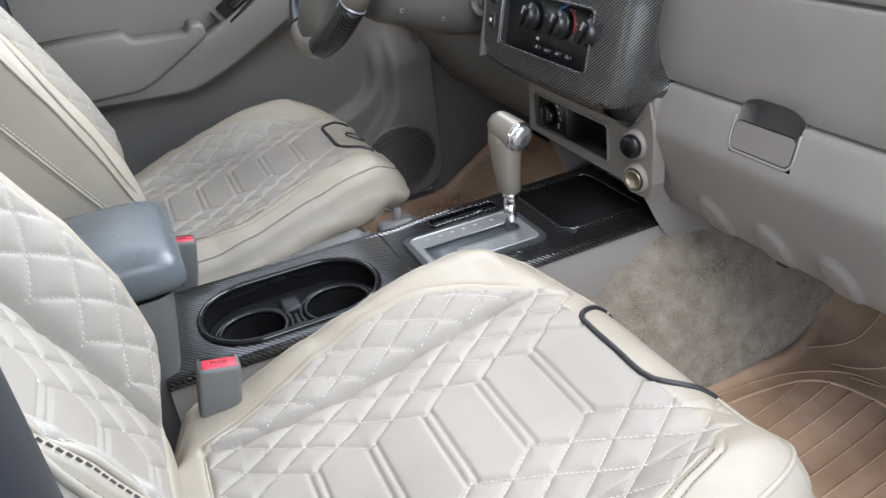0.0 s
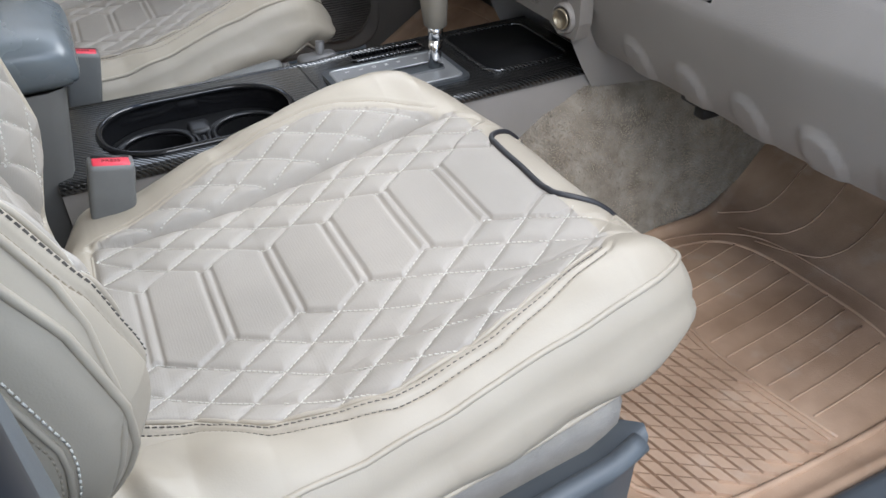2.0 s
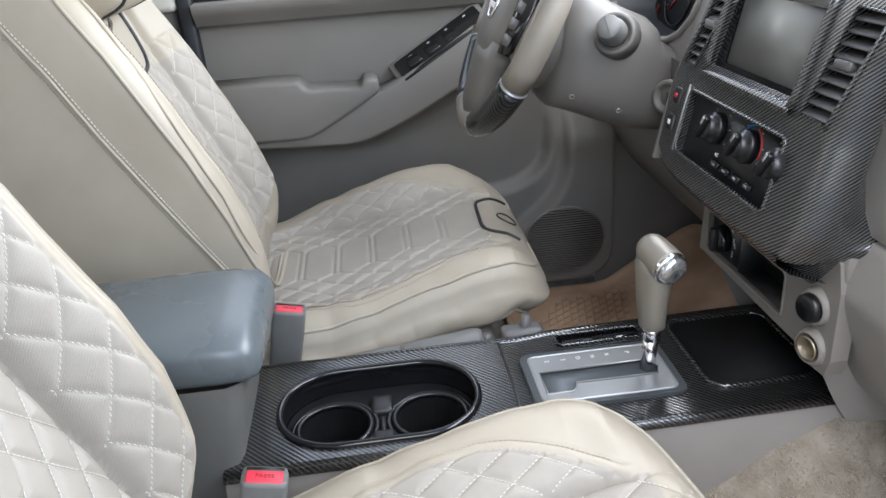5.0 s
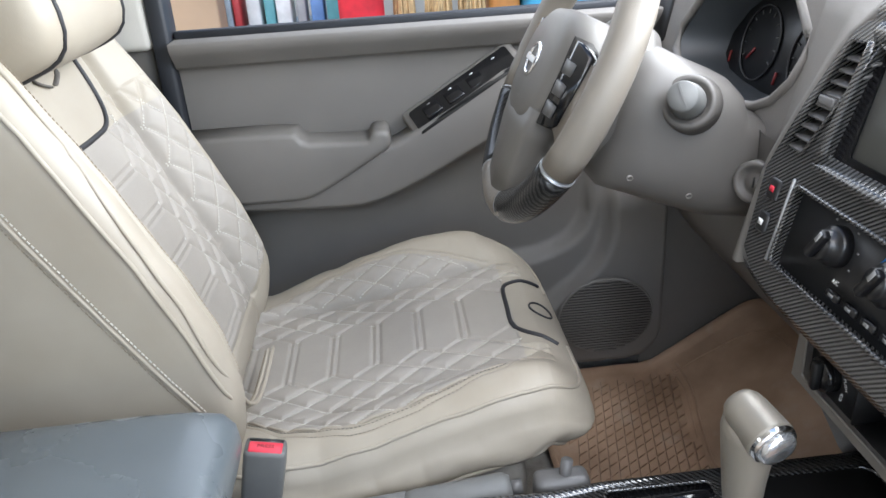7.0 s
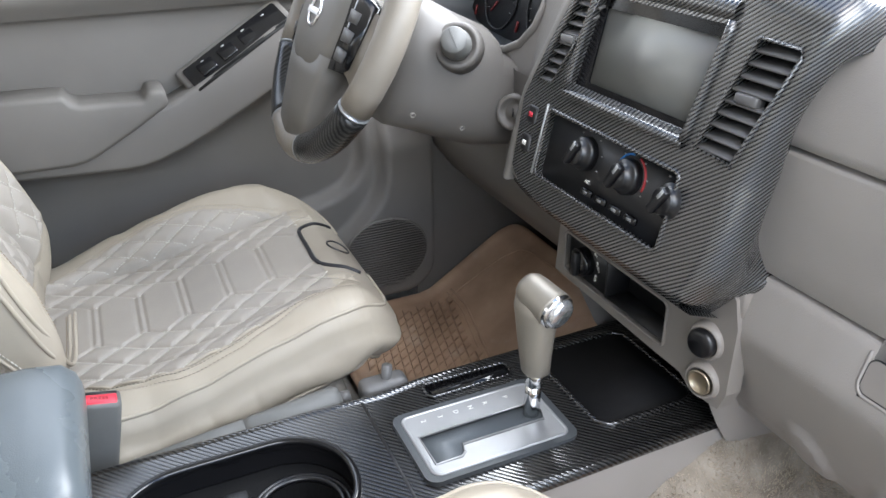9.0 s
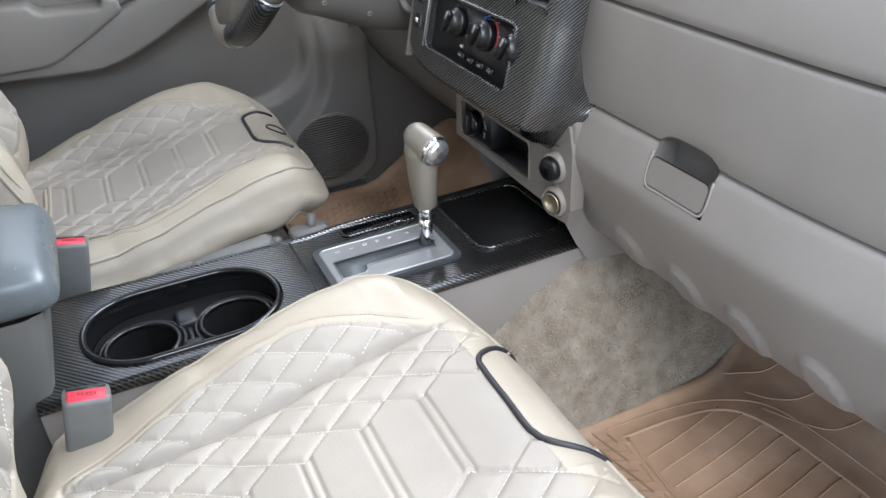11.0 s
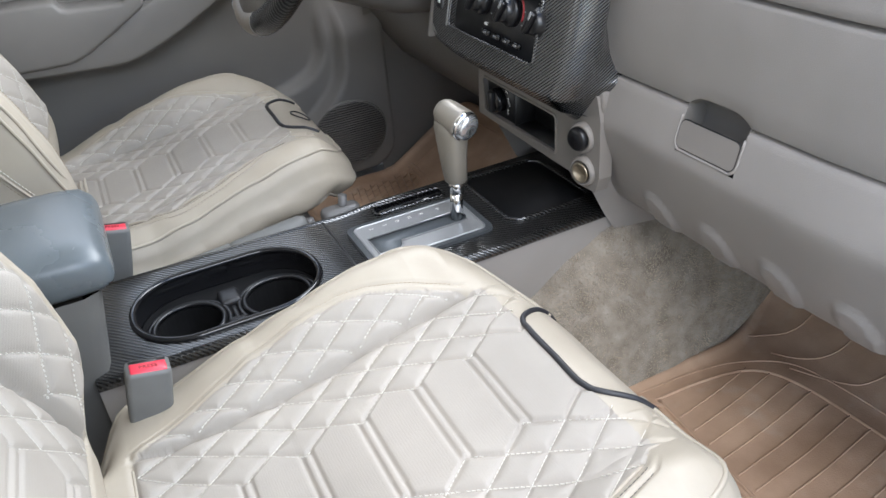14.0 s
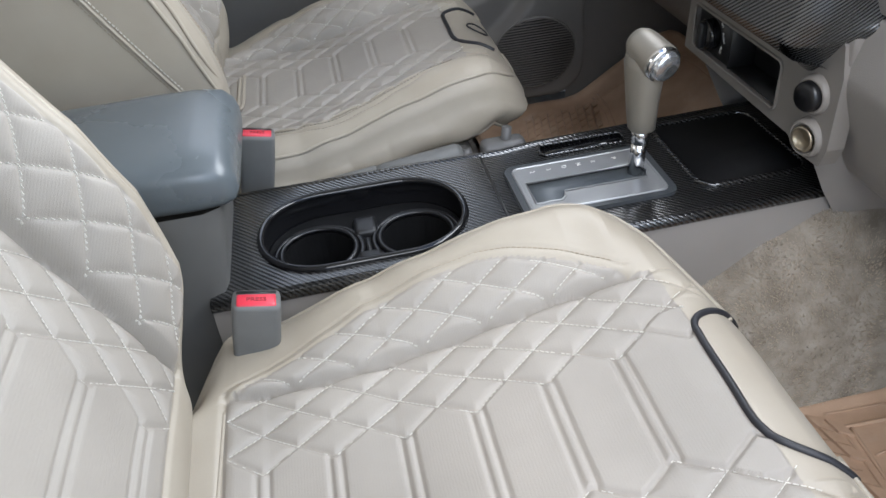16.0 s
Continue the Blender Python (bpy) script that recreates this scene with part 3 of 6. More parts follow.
class Pad:
    """A quilted pad: x runs along it, w across, h is its height above its own plane."""

    def __init__(self, x0, x1, half, first, rows, base, bolster, lens, label_x, drop, radius, valley=0.137, near=None, square=5.5, soft=False, roll=None, far=None, crest=0.2, stretch=1.45, corner=5.0, wide=None, deep=1.0, tight=None):
        self.soft, self.roll, self.far, self.crest, self.stretch, self.corner, self.wide = soft, roll, far, crest, stretch, corner, wide or half
        self.square = square
        self.x0, self.x1, self.half, self.first, self.rows = x0, x1, half, first, rows
        self.base, self.bolster, self.lens, self.label_x = base, bolster, lens, label_x
        self.drop, self.radius, self.valley, self.near, self.deep, self.tight = drop, radius, valley, near, deep, tight or radius

    def seam(self, x, w=1.0):
        """How far out the outer seam of the quilted bolster lies."""
        a, b = self.lens
        x = np.asarray(x, float)
        far = self.valley + 0.048 * smooth_step(x, a - 0.005, a + 0.055) * (1 - smooth_step(x, b - 0.11, b + 0.008))
        if self.far is not None:
            far = np.interp(x, *self.far)
        if self.near is None:
            return far
        return np.where(np.asarray(w) < 0, np.interp(x, *self.near), far)

    def expo(self, p, q):
        """How square each corner of the plan is."""
        return np.where(np.asarray(p) < 0, self.square, np.where(np.asarray(q) < 0, self.corner, 6.5 if self.soft else 5.0))

    def cloth(self, a, w):
        """The distance across along the cloth, some of which is tucked into the fold beside the bolster."""
        return np.where((a > self.valley) & (np.asarray(w) > 0), self.valley + 0.0122 + (a - self.valley) * self.stretch, a)

    def lattice(self, x, w):
        """The distances to the nearest line of both sets of quilting lines."""
        a = self.cloth(np.abs(w), w) - HALF
        k = math.sin(math.atan(SLOPE))
        d = []
        for sign in (1, -1):
            ph = (x - self.first + sign * a / SLOPE) / PITCH
            d.append(np.abs(ph - np.round(ph)) * PITCH * k)
        return np.minimum(*d)

    def in_hex(self, x, w):
        ph = (x - self.first) / PITCH
        near = np.abs(ph - np.round(ph)) * PITCH
        last = self.first - (self.rows - 1) * PITCH
        front = x > self.first
        near = np.where(front, np.minimum(x - self.first, 0.05), near)
        near = np.where(x < last, np.minimum(last - x, 0.03), near)
        return np.abs(w) - HALF < SLOPE * near

    def height(self, x, w):
        x, w = np.asarray(x, float), np.asarray(w, float)
        a = np.abs(w)
        h = np.interp(x, *self.base)
        lift = np.sin(math.pi / 2 * np.clip((a - self.valley) / (self.crest - self.valley), 0, 1))
        side = np.interp(x, *self.bolster)
        near = 0.0 * w
        if self.roll is not None:
            side = np.where(w < 0, np.interp(x, *self.roll), side)
            lift = np.where(w < 0, smooth_step(a, self.valley - 0.02, 0.195), lift)
            near = 1.0 * (w < 0)
        h = h + lift * side
        la, lb = self.lens
        inside = smooth_step(x, la - 0.01, la + 0.02) * (1 - smooth_step(x, lb - 0.005, lb + 0.015))
        out = a - self.seam(x, w)
        h = h + 0.0070 * smooth_step(a, self.valley - 0.001, self.valley + 0.007) * (1 - smooth_step(out, -0.005, 0.02)) * inside * (1 - near)
        h = h - 0.0085 * np.exp(-np.abs(a - self.valley) / 0.0032) * inside * (1 - 0.87 * near)
        h = h - 0.0024 * np.exp(-(out / 0.002) ** 2) * inside
        h = h - 0.0030 * np.exp(-((out - 0.0125) / 0.0020) ** 2) * inside
        h = h - 0.003 * np.exp(-((x - la) / 0.003) ** 2) * (a < self.valley + 0.01)
        if self.soft:
            # slack folds where the cover gathers at the rear of the door side
            slack = smooth_step(-w, 0.145, 0.185) * smooth_step(-x, 0.30, 0.40) * (1 - smooth_step(-x, 0.455, 0.50))
            h = h + 0.0035 * slack * np.sin(150 * x + 60 * w + 3 * np.sin(25 * x))
        # quilting
        quilted = (a < self.seam(x, w)) & (x > la) & ((x < self.label_x) | ((a > 0.1) & (x < self.label_x + 0.035)))
        hexed = self.in_hex(x, w) & (x > la)
        d = self.lattice(x, w)
        puff = 0.0044 * self.deep * (1 - np.exp(-d / 0.0038)) - 0.0018
        ph = (x - self.first) / PITCH
        on = (np.round(ph) <= 0) & (np.round(ph) > -self.rows)
        dx = (ph - np.round(ph)) * PITCH
        bars = np.exp(-((np.abs(dx) - 0.0050) / 0.0022) ** 2) * on * smooth_step(HALF + 0.006 - a, 0, 0.006)
        edge = np.abs(a - HALF - SLOPE * np.minimum(np.abs(dx), 0.05)) * 0.93
        ring = np.exp(-(edge / 0.0022) ** 2) * (a > HALF - 0.003)
        plain = 0.0026 - 0.0029 * bars - 0.003 * ring
        q = np.where(hexed, plain, puff)
        h = h + np.where(quilted, q, 0.001) * smooth_step(x, la, la + 0.012)
        # gathered creases on the outer side
        h = h + (0.0012 if self.soft else 0.0003) * np.sin(90 * x + 40 * w) * smooth_step(a, 0.15, 0.2) * np.sin(17 * x + 3 * np.sign(w))
        h = h + 0.0012 * np.sin(21 * x + 2 * np.sin(17 * w)) * np.sin(19 * w + 3 * np.sin(9 * x))
        return h

    def surf(self, x, w):
        """The height with the rounded rim."""
        mid, long = (self.x0 + self.x1) / 2, (self.x1 - self.x0) / 2
        e = self.expo(x - mid, w)
        m = (np.abs((x - mid) / long) ** e + np.abs(w / (self.wide if w > 0 else self.half)) ** e) ** (1 / e)
        r = self.radius if w > 0 else self.tight
        d = np.clip((1 - m) * self.half, 0, r)
        return float(self.height(x, w) - (r - np.sqrt(np.maximum(r * r - (r - d) ** 2, 0))))

    def grid(self, n_x=150, n_w=150):
        """The rows of the pad's skin: rounded plan, rounded rim and a skirt below it."""
        p, q = np.meshgrid(np.linspace(-1, 1, n_x), np.linspace(-1, 1, n_w), indexing="ij")
        m = np.maximum(np.abs(p), np.abs(q))
        e = self.expo(p, q)
        norm = (np.abs(p) ** e + np.abs(q) ** e) ** (1 / e) + 1e-9
        p2, q2 = p * m / norm, q * m / norm
        mid, long = (self.x0 + self.x1) / 2, (self.x1 - self.x0) / 2
        x, w = mid + p2 * long, q2 * np.where(q2 > 0, self.wide, self.half)
        r = self.radius + (self.tight - self.radius) * smooth_step(-w, 0.0, 0.16)
        d = np.clip((1 - m) * self.half, 0, r)
        h = self.height(x, w) - (r - np.sqrt(np.maximum(r * r - (r - d) ** 2, 0)))
        return x, w, h

    def skin(self, place, n_x=150, n_w=150):
        x, w, h = self.grid(n_x, n_w)
        verts = [tuple(v) for v in place.many(x.ravel(), w.ravel(), h.ravel())]
        faces = [(i * n_w + j, i * n_w + j + 1, (i + 1) * n_w + j + 1, (i + 1) * n_w + j) for i in range(n_x - 1) for j in range(n_w - 1)]
        rim = [i * n_w for i in range(n_x)] + [(n_x - 1) * n_w + j for j in range(1, n_w)]
        rim += [i * n_w + n_w - 1 for i in range(n_x - 2, -1, -1)] + [j for j in range(n_w - 2, 0, -1)]
        xs, ws, hs = x.ravel()[rim], w.ravel()[rim], h.ravel()[rim]
        mid = (self.x0 + self.x1) / 2
        last = rim
        for step in (0.12, 0.25, 0.4, 0.55, 0.7, 0.82, 0.92, 1.0):
            low = np.minimum(self.drop(xs), hs - 0.03)
            out = 1 + 0.03 * math.sin(math.pi * step) - (0.03 if step == 1.0 else 0)
            level = hs + (low - hs) * step
            level = level + (0.004 if self.soft else 0.0) * np.sin(55 * xs + 31 * ws) * np.sin(11 * xs) * (0.3 < step < 0.95)
            now = []
            for a, b, c in zip(mid + (xs - mid) * out, ws * out, level):
                now.append(len(verts))
                if self.soft:
                    a -= 0.03 * step ** 1.4 * float(smooth_step(a, -0.06, 0.02))
                if 0.1 < step < 0.95:
                    fold = 1 + 4.5 * math.exp(-((a + 0.44) / 0.09) ** 2) if self.soft else 1.0
                    crease = noise.noise((a * 16 + b * 6, c * 9, 4.0 + b)) * (0.0065 if self.soft else 0.0016) * fold + noise.noise((a * 38, c * 30, b * 20)) * 0.0012
                    crease *= 1 - 0.7 * float(smooth_step(a, -0.08, 0.0))
                    b += math.copysign(crease, b)
                    a += crease * (1 if a > mid else -1) * 0.5
                verts.append(place(a, b, c))
            k = len(rim)
            faces += [(last[i], last[(i + 1) % k], now[(i + 1) % k], now[i]) for i in range(k)]
            last = now
        return raw(verts, faces)

    def rim(self, step, out, lift=0.0, n=160, level=None):
        """A line of points round the skirt."""
        pts = []
        mid, long = (self.x0 + self.x1) / 2, (self.x1 - self.x0) / 2
        for k in range(n):
            t = 2 * math.pi * k / n
            c, s = math.cos(t), math.sin(t)
            e = float(self.expo(c, s))
            f = 1 / (abs(c) ** e + abs(s) ** e) ** (1 / e)
            x, w = mid + c * f * long, s * f * (self.wide if s > 0 else self.half)
            r = self.tight if w < 0 else self.radius
            top = float(self.height(x, w)) - r
            low = min(float(self.drop(np.array([x]))[0]), top - 0.03)
            z = top + (low - top) * step + lift if level is None else float(np.interp(x, *level))
            part_way = np.clip((top - z) / (top - low + 1e-6), 0, 1)
            bulge = 1 + 0.03 * math.sin(math.pi * part_way) + 0.004 if level is not None else out
            if level is not None and z > top:
                bulge -= (r - math.sqrt(max(r * r - min(z - top, r) ** 2, 0.0))) / self.half
            pts.append((mid + (x - mid) * bulge, w * bulge, z))
        return pts

    def stitches(self, place):
        """Short pale threads along the quilting lines."""
        verts, faces = [], []
        la, lb = self.lens
        thick = 0.00027 * self.deep ** 2
        for sign in (1, -1):
            for side in (1, -1):
                for i in range(-9, 8):
                    c = self.first + i * PITCH
                    run = np.arange(0, 0.33, 0.0047)
                    a = HALF + run * SLOPE / math.hypot(1, SLOPE)
                    x = c - sign * (a - HALF) / SLOPE
                    over = (a > self.valley) & (side > 0)
                    lean = np.where(over, 1 / self.stretch, 1.0)
                    a = np.where(over, self.valley + np.maximum(a - self.valley - 0.0122, 0) / self.stretch, a)
                    for xx, aa, ln in zip(x, a, lean):
                        if not (la + 0.004 < xx < self.label_x + 0.012) or aa > self.seam(xx, side) - 0.002 or abs(aa - self.valley) < 0.004:
                            continue
                        if self.in_hex(xx, aa * side) or random.random() < 0.05:
                            continue
                        d = np.array([-sign / SLOPE, ln]) / math.hypot(ln, 1 / SLOPE)
                        n = np.array([-d[1], d[0]])
                        base = len(verts)
                        for e, f in ((-1, -1), (1, -1), (1, 1), (-1, 1)):
                            px, pa = xx + d[0] * e * 0.0017 + n[0] * f * thick, aa + d[1] * e * 0.0017 + n[1] * f * thick
                            hh = self.surf(xx, aa * side)
                            verts.append(place(px, pa * side, hh + 0.0014))
                            verts.append(place(px, pa * side, hh - 0.0004))
                        b = base
                        faces.append((b, b + 2, b + 4, b + 6))
                        faces += [(b + i2, b + (i2 + 2) % 8, b + (i2 + 2) % 8 + 1, b + i2 + 1) for i2 in (0, 2, 4, 6)]
        return raw(verts, faces, False)

    def dashes(self, line, place, length=0.0036, step=0.0052, width=0.00029, lift=0.0012):
        """Threads along a line of (x, w) points."""
        pts = polyline([(a, b, 0) for a, b in line], step)
        verts, faces = [], []
        for p, q in zip(pts[:-1], pts[1:]):
            d = (q - p).normalized()
            n = Vector((-d.y, d.x, 0))
            hh = self.surf(p.x, p.y) + lift
            b = len(verts)
            for e, f in ((0, -1), (1, -1), (1, 1), (0, 1)):
                r = p + d * (e * length) + n * (f * width)
                verts += [place(r.x, r.y, hh), place(r.x, r.y, hh - 0.0016)]
            faces.append((b, b + 2, b + 4, b + 6))
            faces += [(b + i2, b + (i2 + 2) % 8, b + (i2 + 2) % 8 + 1, b + i2 + 1) for i2 in (0, 2, 4, 6)]
        return raw(verts, faces, False)

    def strand(self, line, place, radius, lift=0.0, step=0.006):
        pts = polyline([(a, b, 0) for a, b in line], step)
        return tube([place(p.x, p.y, self.surf(p.x, p.y) + lift) for p in pts], radius, 8)


def cushion(front, deep):
    return Pad(
        -0.575, front, 0.240, -0.110, 6,
        ([-0.53, -0.45, -0.41, -0.30, -0.23, -0.175, -0.11, -0.07, -0.036, -0.01, 0.02, 0.05], [0.333, 0.324, 0.320, 0.328, 0.343, 0.357, 0.370, 0.377, 0.380, 0.379, 0.372, 0.36]),
        ([-0.53, -0.45, -0.42, -0.386, -0.344, -0.312, -0.275, -0.22, -0.165, -0.108, -0.062, -0.02, 0.05], [0.0, 0.0, 0.002, 0.010, 0.024, 0.034, 0.040, 0.045, 0.046, 0.043, 0.033, 0.011, -0.012]),
        (-0.450, -0.062), -0.040, lambda x: np.interp(x, [-0.53, -0.455, -0.431, -0.407, -0.366, -0.28, -0.19, -0.1, 0.02, 0.05], [0.37, 0.355, 0.318, 0.282, 0.255, 0.261, 0.280, 0.303, 0.327, 0.33]) - 0.002,
        0.05, valley=0.142, square=10.0, soft=True, deep=deep, corner=6.5, crest=0.228, wide=0.262, stretch=1.5,
        roll=([-0.53, -0.422, -0.356, -0.231, -0.146, -0.061, -0.021, 0.02], [0.02, 0.017, 0.010, 0.016, 0.024, 0.032, 0.028, 0.008]),
        near=([-0.45, -0.40, -0.354, -0.266, -0.18, -0.134, -0.068, -0.05], [0.110, 0.128, 0.165, 0.196, 0.196, 0.186, 0.167, 0.15]),
        far=([-0.45, -0.42, -0.36, -0.31, -0.25, -0.20, -0.165, -0.115, -0.08, -0.062], [0.142, 0.156, 0.176, 0.188, 0.193, 0.191, 0.183, 0.166, 0.152, 0.143]))


CUSHIONS = {False: cushion(0.022, 1.0), True: cushion(0.042, 1.3)}


def backrest(x0, bolster, roll, near, first, deep, tight=None):
    return Pad(
        x0, 0.66, 0.240, first, 5,
        ([0.0, 0.1, 0.3, 0.5, 0.66], [0.0, 0.008, 0.0, -0.006, -0.02]), bolster,
        (0.075, 0.60), first + 0.056, lambda x: 0 * x - 0.20 + 0.05 * smooth_step(x, 0.3, 0.66), 0.05, roll=roll, near=near, crest=0.205, stretch=1.4, deep=deep, tight=tight)


BACKS = {
    False: backrest(
        0.008, ([0.0, 0.05, 0.075, 0.14, 0.21, 0.28, 0.33, 0.41, 0.52, 0.66], [-0.03, -0.012, 0.006, 0.044, 0.062, 0.064, 0.060, 0.056, 0.036, 0.01]),
        ([0.0, 0.05, 0.075, 0.095, 0.125, 0.19, 0.30, 0.40, 0.52, 0.66], [0.008, 0.03, 0.058, 0.074, 0.089, 0.102, 0.10, 0.082, 0.05, 0.01]),
        ([0.07, 0.09, 0.12, 0.16, 0.20, 0.35, 0.48, 0.60], [0.150, 0.165, 0.183, 0.193, 0.199, 0.199, 0.185, 0.16]), 0.352, 1.0),
    True: backrest(
        0.005, ([0.0, 0.08, 0.2, 0.36, 0.52, 0.66], [0.016, 0.034, 0.046, 0.044, 0.026, 0.008]),
        ([0.0, 0.08, 0.12, 0.174, 0.26, 0.35, 0.43, 0.52, 0.66], [0.02, 0.050, 0.064, 0.076, 0.080, 0.077, 0.072, 0.062, 0.03]), None, 0.341, 1.3, 0.03)}
# levels of the piping and of the stitched seams along the sides of the backrests
SIDE_PIPING = {
    True: (([0.0, 0.115, 0.22, 0.345, 0.437, 0.52, 0.66], [0.045, 0.069, 0.077, 0.074, 0.069, 0.062, 0.03]), ([0.0, 0.102, 0.194, 0.295, 0.376, 0.452, 0.66], [0.037, 0.060, 0.067, 0.065, 0.058, 0.052, 0.018])),
    False: (([0.0, 0.05, 0.08, 0.12, 0.17, 0.2, 0.35, 0.5, 0.66], [-0.04, 0.01, 0.042, 0.078, 0.095, 0.099, 0.09, 0.06, 0.0]),)}
SIDE_SEAMS = {
    True: ([0.0, 0.14, 0.26, 0.37, 0.46, 0.53, 0.66], [0.045, 0.031, 0.013, -0.003, -0.012, -0.026, -0.05]),
    False: ([0.0, 0.05, 0.076, 0.112, 0.136, 0.2, 0.35, 0.5, 0.66], [-0.08, -0.02, 0.006, 0.036, 0.047, 0.055, 0.048, 0.018, -0.03])}


def seat(name_label, dx, y, back_dx, lean, drive):
    s = thing("car_seat", name_label, "car seat", "front seats")

    def cushion_points(a, b, c):
        a, b, c = np.broadcast_arrays(np.asarray(a, float), b, c)
        back = 0 if drive else 0.016 * smooth_step(b, 0.04, 0.24) * smooth_step(a, -0.17, 0.02) - 0.006 * smooth_step(-b, 0.05, 0.22) * smooth_step(a, -0.17, 0.02)
        rear, far = smooth_step(-a, 0.445, 0.52), smooth_step(b, 0.12, 0.2)
        return np.stack([a + dx - back, y + b * (1 - (0.1 + 0.32 * far) * rear), c - 0.05 * rear * far], -1)

    def on_cushion(a, b, c):
        return Vector(cushion_points(a, b, c))

    th = radians(lean)
    origin, up, ahead = Vector((-0.455 + back_dx, y, 0.30)), Vector((-math.sin(th), 0, math.cos(th))), Vector((math.cos(th), 0, math.sin(th)))

    def back_points(a, b, c):
        a, b, c = (np.asarray(q, float)[..., None] for q in np.broadcast_arrays(np.asarray(a, float), b, c))
        return np.array(origin) + np.array(up) * a + np.array(ahead) * c + np.array((0.0, 1.0, 0.0)) * b

    def on_back(a, b, c):
        return Vector(back_points(a, b, c))

    on_cushion.many, on_back.many = cushion_points, back_points
    CUSHION, BACK = CUSHIONS[drive], BACKS[drive]
    fine = (300, 280) if drive else (400, 360)
    for pad, place, word in ((CUSHION, on_cushion, "seat_cushion"), (BACK, on_back, "backrest")):
        body = part(word, pad.skin(place, *fine), LEATHER, s, "quilted cream leatherette pad")
        body.data.materials.append(WEAVE)
        # the quilted middle takes the woven material
        x, w, h = pad.grid(*fine)
        la, lb = pad.lens
        quilted = (np.abs(w) < pad.seam(x, w)) & (x > la) & (x < pad.label_x)
        for poly in body.data.polygons[: (fine[0] - 1) * (fine[1] - 1)]:
            i, j = divmod(poly.index, fine[1] - 1)
            if quilted[i, j]:
                poly.material_index = 1
        part("stitching", pad.stitches(place), THREAD, body, "pale quilting thread", fix=False, kind="stuff")
        xs = np.linspace(la + 0.01, lb - 0.004, 60)
        for side in (1, -1):
            line = [(a, side * (float(pad.seam(a, side)) + (0.006 if side < 0 else 0.0125))) for a in xs]
            part("seam_stitching", pad.dashes(line, place, width=0.00022), DARK_THREAD if side < 0 and (pad.soft or not drive) else TAN_THREAD, body, "seam thread", fix=False, kind="stuff")
            line = [(a, side * (float(pad.seam(a, side)) - 0.001)) for a in xs]
            if side < 0 and (pad.soft or not drive):
                line2 = [(a, side * (float(pad.seam(a, side)) + 0.013)) for a in xs]
                part("seam_stitching", pad.dashes(line2, place, width=0.00022), DARK_THREAD if pad.soft else TAN_THREAD, body, "seam thread", fix=False, kind="stuff")
            if side < 0:
                part("seam_welt", pad.strand(line, place, 0.0022, -0.0005), LEATHER, body)
        if word == "seat_cushion":
            mid, long = (pad.x0 + pad.x1) / 2, (pad.x1 - pad.x0) / 2
            for side in (1, -1):
                pts = []
                for t in np.linspace(18, 140, 84):
                    c, q = math.cos(radians(t)), math.sin(radians(t))
                    e = float(pad.expo(c, side * q))
                    f = 0.95 / (abs(c) ** e + abs(q) ** e) ** (1 / e)
                    px, pw = mid + c * f * long, side * q * f * (pad.wide if side > 0 else pad.half)
                    pts.append(place(px, pw, pad.surf(px, pw) + 0.0005))
                part("piping", tube(pts, 0.0026, 8), LEATHER, body, "cream welt piping")
            ring = [(a - 0.03 * float(smooth_step(a, -0.06, 0.02)), b, c) for a, b, c in pad.rim(0.95, 1.004)]
            ring = [p for p in ring[80:] + ring[:80] if p[0] > -0.485]
            part("piping", tube([place(*p) for p in ring], 0.003, 8), LEATHER, body, "cream welt piping")
            u = [(0.03, 0.093), (0.018, 0.088), (-0.004, 0.082), (-0.022, 0.077), (-0.036, 0.068), (-0.041, 0.05), (-0.043, 0.0), (-0.0445, -0.036), (-0.0425, -0.052), (-0.034, -0.066), (-0.019, -0.078), (-0.002, -0.087), (0.012, -0.093), (0.026, -0.100)]
            part("label_piping", pad.strand(curve(u[1:-1]), place, 0.0032, 0.001, 0.004), PIPING, body, "black piping round a plain panel")
            part("rear_seam", pad.strand([(-0.450, 0.13), (-0.453, 0.0), (-0.450, -0.13)], place, 0.0018, -0.0004), LEATHER, body)
        else:
            for level in SIDE_PIPING[drive]:
                part("piping", tube([place(*p) for p in pad.rim(0, 1.0, level=level) if p[1] < 0], 0.0026, 8), LEATHER, body, "cream welt piping")
            for low, yarn in ((0.0, THREAD), (0.011, TAN_THREAD)):
                line = [place(p, q, c - low) for p, q, c in pad.rim(0, 1.0, level=SIDE_SEAMS[drive]) if q < 0]
                part("side_stitching", threads(line, r=0.0008), yarn, body, "side seam thread", fix=False, kind="stuff")
            line = [place(p, q, c - 0.0055) for p, q, c in pad.rim(0, 0.999, level=SIDE_SEAMS[drive]) if q < 0]
            part("piping", tube(line, 0.0022, 8), LEATHER, body, "cream welt piping")
            if not drive:
                mid, long = (pad.x0 + pad.x1) / 2, (pad.x1 - pad.x0) / 2
                pts = []
                for t in np.linspace(30, 165, 90):
                    c, q = math.cos(radians(t)), math.sin(radians(t))
                    e = float(pad.expo(c, -q))
                    f = 0.962 / (abs(c) ** e + abs(q) ** e) ** (1 / e)
                    px, pw = mid + c * f * long, -q * f * pad.half
                    pts.append(place(px, pw, pad.surf(px, pw) + 0.0005))
                part("piping", tube(pts, 0.003, 8), LEATHER, body, "cream welt piping")
            u = [(0.62, 0.105), (0.50, 0.10), (0.45, 0.092), (0.425, 0.078), (0.413, 0.055), (0.411, 0.02), (0.411, -0.02), (0.413, -0.055), (0.425, -0.078), (0.45, -0.092), (0.50, -0.10), (0.62, -0.105)]
